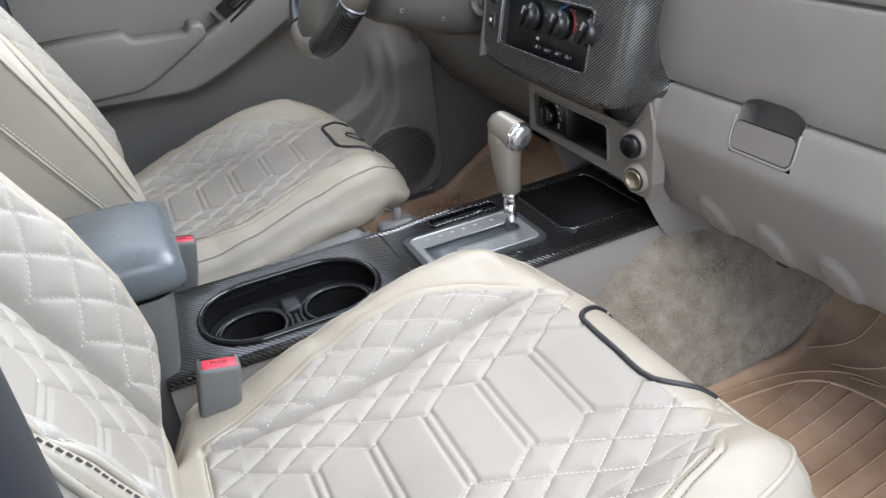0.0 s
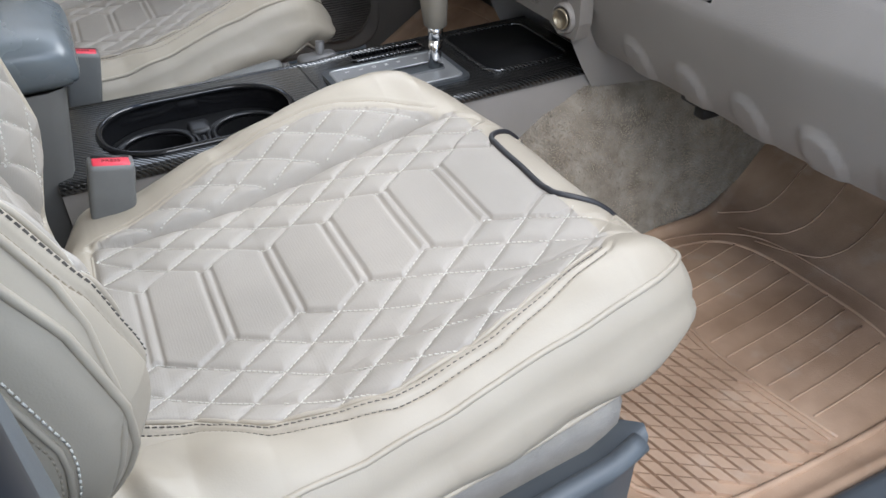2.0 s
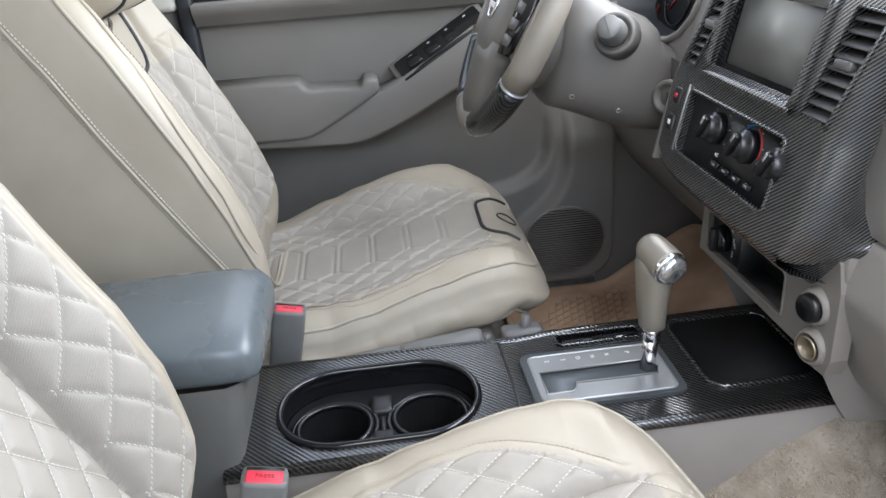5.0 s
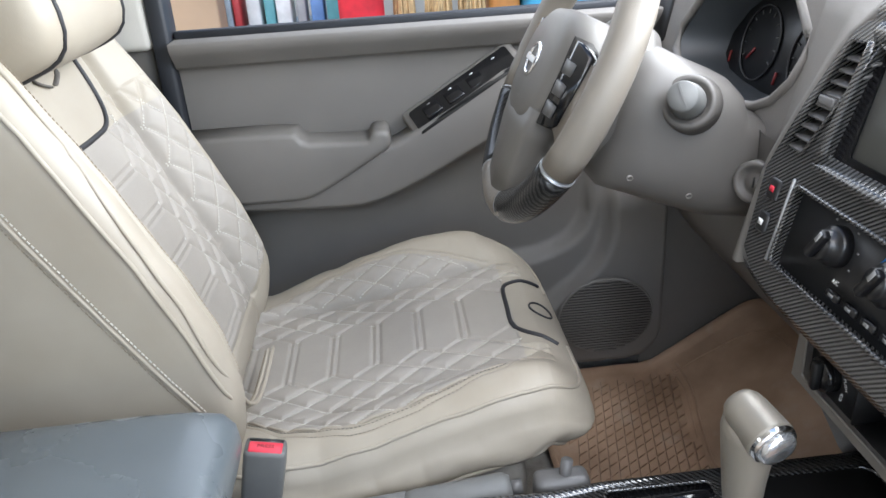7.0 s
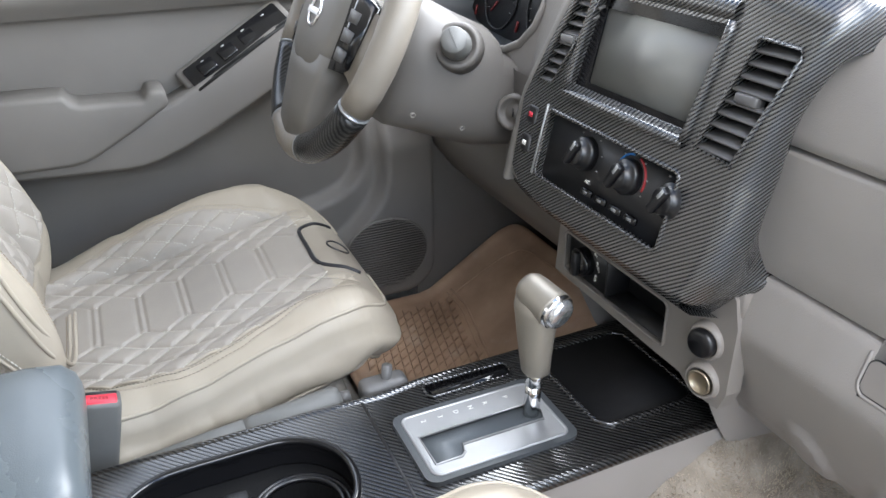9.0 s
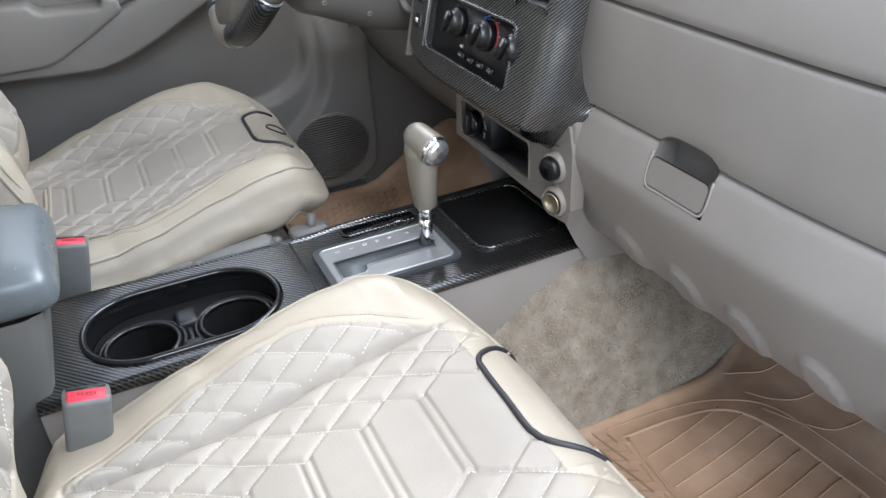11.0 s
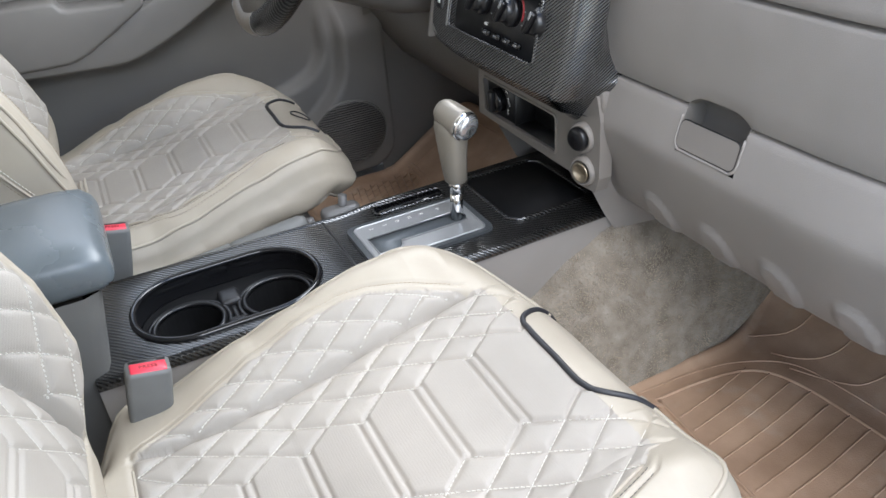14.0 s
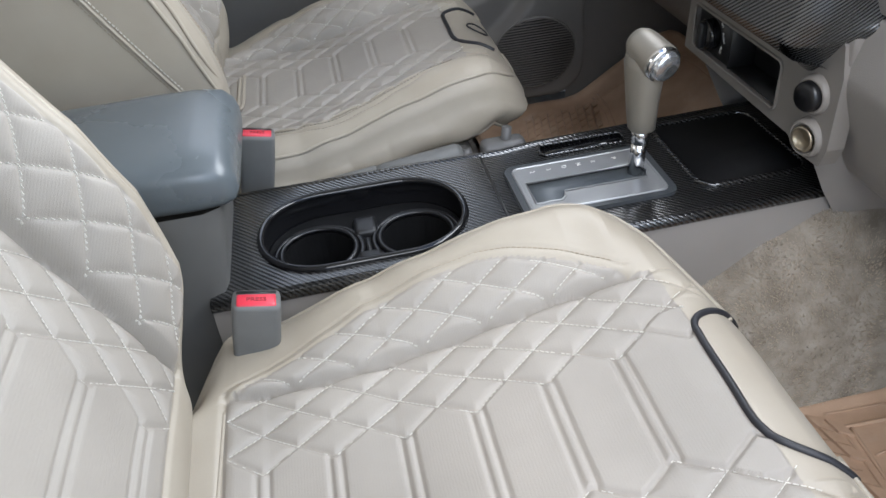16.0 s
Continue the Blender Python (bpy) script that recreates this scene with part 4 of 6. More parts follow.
            u = [(pad.label_x - 0.408 + q, w) for q, w in u]
            part("label_piping", pad.strand(curve(u), place, 0.0035, 0.001, 0.004), PIPING, body, "black piping round a plain panel")
    # emblem as plain rings
    if drive:
        ring = [on_cushion(0.005 + 0.016 * math.cos(t), 0.018 * math.sin(t), CUSHION.surf(0.005 + 0.016 * math.cos(t), 0.018 * math.sin(t)) + 0.001) for t in np.linspace(0, 2 * math.pi, 24, endpoint=False)]
        part("emblem", tube(ring, 0.0016, 6, closed=True), PIPING, s, "embroidered dark ring")
    for side in (1, -1):
        part("crest", tube([on_back(0.475 + 0.03 * t, side * (0.006 + 0.028 * math.sin(3 * t)), BACK.surf(0.475 + 0.03 * t, 0.02) + 0.002) for t in np.linspace(0, 1.05, 9)], 0.0035, 6, flat=0.5), DARK_THREAD, s, "embroidered dark crest shape")
    # head restraint, shell and base
    hr = Vector(on_back(0.588, 0, 0.045))

    def head_ring(f, g, k=1.0):
        out = []
        for t in np.linspace(0, 2 * math.pi, 36, endpoint=False):
            c, q = math.cos(t), math.sin(t)
            r = (abs(c) ** 3.6 + abs(q) ** 3.6) ** (-1 / 3.6)
            out.append(hr + up * (0.098 * g * q * r * k) + ahead * ((0.060 * g * c * r + 0.012 * q) * k) + Vector((0, 0.138 * f, 0)))
        return out

    head = part("head_restraint", loft([head_ring(f, g) for f, g in ((-1.0, 0.6), (-0.965, 0.82), (-0.88, 0.93), (-0.74, 0.975), (-0.4, 1), (0, 1), (0.4, 1), (0.74, 0.975), (0.88, 0.93), (0.965, 0.82), (1.0, 0.6))], closed=True, caps=True), LEATHER, s, "padded cream head restraint")
    for f in (-0.74, 0.74):
        part("restraint_piping", tube(head_ring(f, 0.978), 0.003, 6, closed=True), PIPING, head, "black piping")
    for sy in (-0.06, 0.06):
        part("post", tube([on_back(0.58, sy, -0.05), on_back(0.66, sy, 0.0)], 0.006, 10), CHROME, s, "chrome post")
    part("back_shell", box(-0.03, 0.03, y - 0.225, y + 0.225, -0.30, 0.30, 0.02, 3, Matrix.Translation(origin + up * 0.33 - ahead * 0.17) @ Euler((0, -th, 0)).to_matrix().to_4x4() @ Matrix.Translation((0, -y, 0))), CLOTH, s, "grey cloth seat back")
    part("cloth_base", box(-0.455 + dx, -0.052 + dx, y - 0.226, y + 0.226, 0.175, 0.285, 0.03, 3), CLOTH, s, "grey cloth under the cover")
    return s


passenger = seat("cream quilted leatherette seat cover with black piping, beside the open door", 0.0, -0.397, 0.0, 22, False)
driver = seat("cream quilted leatherette driver seat with an embroidered panel", -0.058, 0.42, -0.004, 22, True)


# ---- centre stack ----
def on_pod(y, s):
    return (0.126 + 0.235 * (s - 0.555), y, s)


def fascia_matrix():
    """Takes (-y, up the face, towards the driver) to the world."""
    n = Vector((-1, 0, 0.235)).normalized()
    upv = Vector((0.235, 0, 1)).normalized()
    right = Vector((0, -1, 0))
    m = Matrix((right, upv, n)).transposed().to_4x4()
    m.translation = on_pod(0, 0.555)
    return m


FM = fascia_matrix()


def pod():
    p = thing("centre_console_fascia", "black carbon pattern centre fascia with vents, screen and climate knobs", "fascia")
    k = 1.0273

    def v(z):
        return (z - 0.555) * k

    def dash_x(z):
        return float(np.interp(z, [q[1] for q in PROFILE[4:31]], [q[0] for q in PROFILE[4:31]]))

    def edge(z):
        """Where the face turns into the side, on the passenger's side."""
        return float(np.interp(z, [0.50, 0.53, 0.56, 0.60, 0.66, 0.72, 0.775, 0.805], [-0.127, -0.150, -0.163, -0.168, -0.170, -0.180, -0.205, -0.218]))

    def foot(z):
        """Where the side meets the dashboard."""
        return float(np.interp(z, [0.475, 0.50, 0.542, 0.571, 0.616, 0.669, 0.691, 0.716, 0.746, 0.784, 0.81], [-0.123, -0.140, -0.167, -0.142, -0.130, -0.141, -0.152, -0.160, -0.176, -0.221, -0.262]))

    def roll(z):
        """How wide the rounding between the face and the side is."""
        return float(np.interp(z, [0.66, 0.70], [0.021, 0.013]))

    # the outline of the face: up the passenger's side, round the shoulder and along the top
    brim = [(edge(z) + roll(z), z) for z in np.arange(0.533, 0.75, 0.012)]
    brim += [(-0.1815, 0.757), (-0.1838, 0.767), (-0.1815, 0.775), (-0.174, 0.780), (-0.158, 0.783), (-0.136, 0.786), (-0.114, 0.791), (-0.092, 0.795), (-0.06, 0.797), (0.0, 0.797), (0.06, 0.797), (0.118, 0.797)]
    outer = [(-0.20, v(0.60)), (-0.195, v(0.555)), (-0.17, v(0.540)), (-0.11, v(0.532)), (0.10, v(0.532))]
    outer += [(-y, v(z)) for y, z in brim] + [(-0.134, v(0.789)), (-0.147, v(0.774)), (-0.177, v(0.712)), (-0.194, v(0.668)), (-0.205, v(0.640))]
    screen = rounded(-0.118, 0.080, v(0.671), v(0.775), 0.006)
    screen = [(x + 0.14 * (y - v(0.671)), y) for x, y in screen]
    climate = rounded(-0.142, 0.093, v(0.560), v(0.640), 0.008)
    vent_r = [(0.099, v(0.669)), (0.1455, v(0.666)), (0.149, v(0.671)), (0.180, v(0.762)), (0.179, v(0.769)), (0.134, v(0.771))]
    vent_l = [(-0.184, v(0.668)), (-0.152, v(0.667)), (-0.096, v(0.775)), (-0.136, v(0.775))]
    part("face", plate(outer, [screen, climate, vent_r, vent_l], 0.022, FM), CARBON_POD, p, "lacquered carbon pattern face", smooth=False)
    # one skin that rolls from the face round to the side and back over the top
    line = [tuple(p)[:2] for p in polyline([(y, z, 0.0) for y, z in brim], 0.006)]
    rows = []
    for n, (y, z) in enumerate(line):
        (ya, za), (yb, zb) = line[max(0, n - 3)], line[min(len(line) - 1, n + 3)]
        length = math.hypot(yb - ya, zb - za)
        oy, oz = -(zb - za) / length, (yb - ya) / length
        up = float(smooth_step(oz, 0.15, 0.95))
        if y < -0.15 and z < 0.755:
            oy, oz, up = -1.0, 0.0, 0.0
        wide, deep = roll(z) * (1 - up) + 0.044 * up, roll(z) * 1.7 * (1 - up) + 0.062 * up
        x0 = on_pod(0, z)[0]
        row = [(x0 + deep * (1 - math.cos(t)), y + oy * wide * math.sin(t), z + oz * wide * math.sin(t)) for t in np.linspace(0, math.pi / 2, 13)]
        xe, ye, ze = row[-1]
        side = Vector((dash_x(min(z, 0.80)) + 0.004, foot(z), z))
        back = Vector((0.74, ye - 0.10 * float(smooth_step(-y, 0.10, 0.18)), 0.838))
        end = side.lerp(back, up)
        row += [(xe + (end.x - xe) * u, ye + (end.y - ye) * (u ** 1.6 * (1 - up) + u * up), ze + (end.z - ze) * u) for u in np.linspace(0.12, 1, 9)]
        rows.append(row)
    for z in (0.522, 0.506, 0.489, 0.471):
        u = (0.533 - z) / 0.062
        rows.append([(q[0] + (0.206 - q[0]) * u * 0.75, q[1] + 0.042 * u, z + 0.006 * (1 - i / 21) * u) for i, q in enumerate(rows[0])])
    rows = rows[-4:][::-1] + rows[:-4]
    part("cheek", loft(rows), CARBON_POD, p)
    # lower lip
    rows = []
    for y in np.linspace(0.19, -0.140, 19):
        t = abs(y - 0.01) / 0.18
        z0 = 0.533 + 0.012 * t ** 4 * (y > 0)
        x0 = on_pod(0, z0)[0]
        rows.append([(x0, y, z0), (x0 + 0.003, y, z0 - 0.010), (x0 + 0.020, y * 0.98, z0 - 0.024), (0.195, y * 0.93, 0.486)])
    part("lower_lip", loft(rows), CARBON_POD, p)
    tray = [(0.285 + 0.035 * math.copysign(abs(math.cos(t)) ** 0.6, math.cos(t)), 0.115 * math.copysign(abs(math.sin(t)) ** 0.6, math.sin(t))) for t in np.linspace(0, 2 * math.pi, 40, endpoint=False)]
    part("top_tray", loft([[(x, y, 0.8445) for x, y in tray], [(0.285 + (x - 0.285) * 0.9, y * 0.95, 0.8415) for x, y in tray]], closed=True, caps=True), GREY, p, "shallow grey tray")
    # ridges round the screen and the climate panel, and the ledge below the screen
    for side, (xa, xb) in ((1, (0.083, 0.0985)), (-1, (-0.121, -0.1055))):
        part("screen_ridge", tube([FM @ Vector((xa + (xb - xa) * t, v(0.668) + (v(0.779) - v(0.668)) * t, 0.0)) for t in np.linspace(0, 1, 9)], 0.0062, 10, flat=0.8), CARBON_POD, p)
    part("screen_ledge", loft([[FM @ Vector((x, v(0.679), -0.012)), FM @ Vector((x, v(0.671), 0.0)), FM @ Vector((x, v(0.667), 0.0055)), FM @ Vector((x, v(0.662), 0.004)), FM @ Vector((x, v(0.659), -0.001))] for x in np.linspace(-0.122, 0.086, 9)]), CARBON_POD, p, "glossy ledge under the screen")
    part("screen_brow", loft([[FM @ Vector((x, v(0.772), -0.012)), FM @ Vector((x, v(0.780), 0.002)), FM @ Vector((x, v(0.786), 0.005)), FM @ Vector((x, v(0.793), 0.003)), FM @ Vector((x, v(0.797), -0.001))] for x in np.linspace(-0.106, 0.10, 9)]), CARBON_POD, p, "glossy brow over the screen")
    part("climate_rim", tube([FM @ Vector((x, y, 0.0)) for x, y in climate], 0.0026, 8, closed=True), CARBON_POD, p)
    # screen
    part("screen_frame", plate(rounded(-0.116, 0.100, v(0.672), v(0.776), 0.004), [rounded(-0.094, 0.088, v(0.683), v(0.763), 0.003)], 0.01, FM @ Matrix.Translation((0, 0, -0.008))), BLACK_GLOSS, p, "black screen surround", smooth=False)
    part("screen", box(-0.096, 0.090, v(0.681), v(0.765), -0.014, -0.0105, 0, 1, FM), SCREEN, p, "unlit touchscreen")
    # vents
    for side, (xa, xb, xc, xd) in ((1, (0.098, 0.1485, 0.133, 0.181)), (-1, (-0.185, -0.151, -0.136, -0.095))):
        vent = thing("air_vent", "", "")
        vent.parent = p
        part("cavity", loft([[FM @ Vector((a, v(0.664), d)), FM @ Vector((b, v(0.664), d)), FM @ Vector((e, v(0.772), d)), FM @ Vector((f, v(0.772), d))] for d in (-0.036, -0.034) for a, b, e, f in [(xa - 0.002, xb - (0.02 if side > 0 else 0), xd - (0.012 if side > 0 else 0), xc)]], closed=True, caps=True), BLACK, vent)
        for k2 in range(9):
            t = (k2 + 0.5) / 9
            z = v(0.667) + t * (v(0.770) - v(0.667))
            a, b = xa + (xc - xa) * t, xb + (xd - xb) * t
            part("louvre", box(a, b, -0.0014, 0.0014, -0.011, 0.011, 0.0008, 1, FM @ Matrix.Translation((0, z, -0.0105)) @ Euler((radians(24), 0, 0)).to_matrix().to_4x4()), LOUVRE, vent)
        for t in (0.22, 0.5, 0.78):
            a0, a1 = xa + (xb - xa) * t, xc + (xd - xc) * t
            part("fin", loft([[FM @ Vector((a0 - 0.001, v(0.67), z)), FM @ Vector((a1 - 0.001, v(0.769), z))] for z in (-0.02, -0.034)]), BLACK, vent)
        mx = (xa + xb + xc + xd) / 4
        part("thumb_tab", box(mx - 0.013, mx + 0.013, v(0.716), v(0.725), -0.010, 0.003, 0.002, 2, FM), LOUVRE, vent, "black thumb tab")
        loop = [(xa, v(0.667)), (xb - 0.002, v(0.664)), (xb, v(0.669)), (xd, v(0.763)), (xd - 0.003, v(0.770)), (xc, v(0.771))] if side > 0 else [(xa, v(0.668)), (xb, v(0.667)), (xd, v(0.776)), (xc, v(0.776))]
        part("rim", tube([FM @ Vector((a, b, 0.0006)) for a, b in loop], 0.0022, 8, closed=True), CARBON_POD, vent, "glossy rim")
    # climate panel
    part("climate_panel", box(-0.143, 0.094, v(0.559), v(0.641), -0.016, -0.010, 0, 1, FM), BLACK, p, "matt black climate panel")
    for i, x in enumerate((-0.063, 0.016, 0.088)):
        knob = part("climate_knob", lathe([(0.0195, -0.010), (0.0195, -0.002), (0.0175, 0.001), (0.0145, 0.0015), (0.014, 0.008), (0.0125, 0.010), (0.0, 0.010)], FM @ Matrix.Translation((x, v(0.611), 0)), 30), KNOB, p, "round black knob")
        turn = FM @ Matrix.Translation((x, v(0.611), 0)) @ pose(0, 0, 0, 0, 0, -30)
        grip = part("grip", box(-0.0048, 0.0048, -0.0155, 0.0155, 0.008, 0.017, 0.003, 3, turn), KNOB, knob)
        part("pointer", box(-0.0022, 0.0022, 0.004, 0.0150, 0.0164, 0.0176, 0.0006, 1, turn), ALU, knob, "silver pointer")
        marks = []
        for a in range(-120, 121, 40):
            r = 0.0262
            marks.append(box(-0.0014, 0.0014, -0.0009, 0.0009, -0.010, -0.0094, 0, 1, FM @ Matrix.Translation((x + r * math.sin(radians(a)), v(0.611) + r * math.cos(radians(a)), 0))))
        part("scale_marks", join(*marks), DIAL_INK, p)
    for x0, a0, a1, mt in ((0.016, -75, -5, BLUE), (0.016, 20, 110, DIM_RED)):
        pts = [FM @ Vector((x0 + 0.024 * math.sin(radians(a)), v(0.611) + 0.024 * math.cos(radians(a)), -0.0095)) for a in np.linspace(a0, a1, 12)]
        part("temperature_band", tube(pts, 0.0014, 6), mt, p)
    for i, x in enumerate((-0.045, -0.018, 0.009, 0.036)):
        b = part("push_button", box(x - 0.010, x + 0.010, v(0.568), v(0.576), -0.012, -0.006, 0.002, 2, FM), BLACK_GLOSS, p, "small black push button")
        part("legend", box(x - 0.004, x + 0.004, v(0.5705), v(0.5735), -0.006, -0.0056, 0, 1, FM), DIAL_INK, b)
    writing("A/C", 0.006, FM @ Matrix.Translation((-0.05, v(0.5825), -0.0095)), WHITE_INK, p)
    for z in (0.625, 0.59):
        b = part("side_button", box(-0.1835, -0.1645, v(z) - 0.011, v(z) + 0.011, -0.002, 0.004, 0.003, 2, FM), BLACK, p, "black side button")
        part("legend", box(-0.178, -0.170, v(z) - 0.003, v(z) + 0.003, 0.004, 0.0046, 0, 1, FM), RED if z > 0.6 else WHITE_INK, b)
    part("silver_bar", box(-0.1475, -0.144, v(0.56), v(0.645), 0, 0.003, 0.001, 1, FM), ALU, p, "silver edge strip")
    part("core", box(0.225, 0.30, -0.105, 0.17, 0.40, 0.79, 0), BLACK, p)
    return p


pod()


def lower_stack():
    s = thing("lower_console_panel", "grey lower stack with selector knob, cubby and power sockets", "console panel")
    # face looks back along -x
    m = Matrix(((0, 0, -1, 0.186), (-1, 0, 0, 0), (0, 1, 0, 0.40), (0, 0, 0, 1)))
    outer = [(-0.172, 0.0), (-0.165, 0.08), (-0.15, 0.14), (0.13, 0.14), (0.15, 0.12), (0.158, 0.09), (0.158, 0.01), (0.15, -0.012), (0.11, -0.016), (0.088, -0.004), (0.05, -0.004)]
    opening = rounded(-0.150, 0.058, 0.010, 0.068, 0.008)
    part("panel", plate(outer, [opening], 0.02, m), PADDLE, s, "smooth grey surround", smooth=False)
    part("panel_top", box(0.10, 0.156, 0.10, 0.142, -0.02, -0.004, 0.002, 1, m), PADDLE, s)
    part("rim", tube([m @ Vector((x, y, 0.0005)) for x, y in opening], 0.0022, 8, closed=True), PADDLE, s)
    part("switch_plate", box(-0.150, -0.062, 0.010, 0.068, -0.012, -0.008, 0, 1, m), BLACK, s, "black switch plate")
    part("divider", box(-0.064, -0.060, 0.010, 0.068, -0.05, -0.004, 0.001, 1, m), BLACK, s)
    part("cubby", join(box(-0.06, 0.058, 0.010, 0.012, -0.09, -0.006, 0, 1, m), box(-0.06, 0.058, 0.010, 0.068, -0.092, -0.09, 0, 1, m), box(0.056, 0.058, 0.01, 0.068, -0.09, -0.006, 0, 1, m), box(-0.06, 0.058, 0.066, 0.068, -0.09, -0.006, 0, 1, m)), BLACK, s, "dark open cubby")
    knob = part("selector_knob", lathe([(0.019, -0.008), (0.019, 0.004), (0.017, 0.006), (0.0, 0.006)], m @ Matrix.Translation((-0.112, 0.038, 0)), 30), BLACK_GLOSS, s, "black four wheel drive selector")
    part("grip", box(-0.005, 0.005, -0.017, 0.017, 0.004, 0.014, 0.003, 2, m @ Matrix.Translation((-0.112, 0.038, 0))), BLACK, knob)
    for word, a in (("2WD", 8), ("4H", 48), ("PUSH", 84), ("4LO", 122)):
        r = 0.0265
        writing(word, 0.0058, m @ Matrix.Translation((-0.112 + r * math.sin(radians(a)), 0.038 + r * math.cos(radians(a)), -0.0075)) @ pose(0, 0, 0, 0, 0, -max(0, a - 20)), WHITE_INK, s)
    for word, yy, zz, dx in (("socket_cover", 0.1235, 0.460, 0.0), ("power_socket", 0.127, 0.412, 0.0)):
        mm = m @ Matrix.Translation((yy, zz - 0.40, 0)) @ pose(0, 0, 0, 0, 12, 0)
        part(word + "_boss", lathe([(0.024, -0.02), (0.021, 0.006), (0.0185, 0.010), (0.0165, 0.010), (0.0165, 0.0)], mm, 28), PADDLE, s)
        if word == "socket_cover":
            part("socket_cover", lathe([(0.016, 0.002), (0.016, 0.015), (0.0135, 0.018), (0.0, 0.018)], mm, 28), KNOB, s, "round black socket cover")
        else:
            part("power_socket", lathe([(0.0145, 0.010), (0.014, 0.012), (0.011, 0.012), (0.0105, -0.01), (0.0, -0.012)], mm, 28), BRASS, s, "open metal power socket")
    # side skirts under the stack, each side of the tunnel
    for y, sgn in ((-0.118, -1), (0.125, 1)):
        part("side_skirt", loft([[(0.18, y, 0.42), (0.24, y + sgn * 0.03, 0.41), (0.33, y + sgn * 0.02, 0.40)], [(0.225, y, 0.33), (0.26, y + sgn * 0.005, 0.30), (0.35, y + sgn * 0.01, 0.28)], [(0.25, y, 0.29), (0.28, y, 0.25), (0.36, y, 0.22)]]), GREY, s)
    return s


lower_stack()


# ---- driver side of the dashboard ----
def driver_dash():
    d = thing("driver_dashboard", "grey driver side dashboard with dark instrument cluster", "dashboard")
    rows = []
    for y in (0.175, 0.22, 0.30, 0.40, 0.52, 0.64, 0.78):
        rows.append([(0.34, y, 0.33), (0.285, y, 0.345), (0.245, y, 0.40), (0.215, y, 0.46), (0.205, y, 0.52), (0.215, y, 0.56), (0.235, y, 0.60), (0.25, y, 0.64)])
    part("knee_panel", loft(rows), GREY_DARK, d, "grey knee panel")
    bm = FM @ Matrix.Translation((0, 0, -0.033))
    k = 1.0273

    def v(z):
        return (z - 0.555) * k

    hole = [(0.455, 0.668), (0.52, 0.672), (0.575, 0.68), (0.605, 0.70), (0.60, 0.735), (0.565, 0.775), (0.51, 0.808), (0.44, 0.825), (0.37, 0.822), (0.31, 0.803), (0.268, 0.77), (0.258, 0.745), (0.268, 0.718), (0.295, 0.692), (0.33, 0.677), (0.39, 0.668)]
    hole = [(-y, v(z)) for y, z in hole]
    # hood, post and top pad darkened in colour to offset strong windscreen light
    part("binnacle", plate([(-0.775, v(0.60)), (-0.225, v(0.60)), (-0.225, v(0.80)), (-0.26, v(0.825)), (-0.33, v(0.84)), (-0.45, v(0.848)), (-0.58, v(0.835)), (-0.70, v(0.80)), (-0.775, v(0.78))], [hole], 0.004, bm), GREY_DARK, d, "grey hood round the dials", smooth=False)
    part("binnacle_lip", tube([bm @ Vector((x, y, 0.0)) for x, y in hole], 0.006, 10, closed=True), GREY_DARK, d)
    mx, my = -0.43, v(0.745)
    # inner wall coloured dark for the shade inside the hood
    part("binnacle_wall", loft([[bm @ Vector((x, y, 0.002)) for x, y in hole], [bm @ Vector((mx + (x - mx) * 0.93, my + (y - my) * 0.92, -0.035)) for x, y in hole], [bm @ Vector((mx + (x - mx) * 0.88, my + (y - my) * 0.86, -0.07)) for x, y in hole]], closed=True), SLATE_DARK, d)
    cl = part("dial_panel", box(-0.62, -0.24, v(0.66), v(0.83), -0.074, -0.068, 0, 1, bm), BLACK, d, "unlit black dials")
    for yy, r in ((0.355, 0.05), (0.49, 0.05)):
        ring = [bm @ Vector((-yy + r * math.cos(t), v(0.735) + r * math.sin(t), -0.066)) for t in np.linspace(0, 2 * math.pi, 32, endpoint=False)]
        part("dial_ring", tube(ring, 0.0018, 6, closed=True), BLACK, cl)
        part("needle", box(-0.0016, 0.0016, 0.012, 0.036, -0.067, -0.065, 0, 1, bm @ Matrix.Translation((-yy, v(0.735), 0)) @ pose(0, 0, 0, 0, 0, 135)), RED_DARK, cl, "dull red needle")
        part("dial_ticks", join(*[box(-0.0009, 0.0009, r * 0.78, r * 0.9, -0.067, -0.0655, 0, 1, bm @ Matrix.Translation((-yy, v(0.735), 0)) @ pose(0, 0, 0, 0, 0, a)) for a in range(-120, 121, 24)]), LOUVRE, cl)
    for yy, zz in ((0.565, 0.705), (0.425, 0.70)):
        part("small_needle", box(-0.002, 0.002, -0.008, 0.008, -0.067, -0.065, 0, 1, bm @ Matrix.Translation((-yy, v(zz), 0))), RED_DARK, cl, "dull red needle")
    # shoulder between the dials and the centre fascia
    rows = []
    for z in np.linspace(0.53, 0.80, 15):
        xa, xb = on_pod(0, z)[0], on_pod(0, z)[0] + 0.034
        b = float(np.interp(z, [0.640, 0.668, 0.712, 0.774, 0.789, 0.80], [0.205, 0.194, 0.177, 0.147, 0.134, 0.12]))
        rows.append([(xa + 0.03, b, z), (xa + 0.005, b + 0.001, z), (xa + 0.004, b + 0.010, z), (xa + 0.010, b + 0.022, z), (xb - 0.006, 0.5 * b + 0.133, z), (xb - 0.001, 0.255, z)])
    rows.append([(x + 0.03, y, 0.83) for x, y, z in rows[-1]])
    part("side_post", loft(rows), GREY_DARK, d)
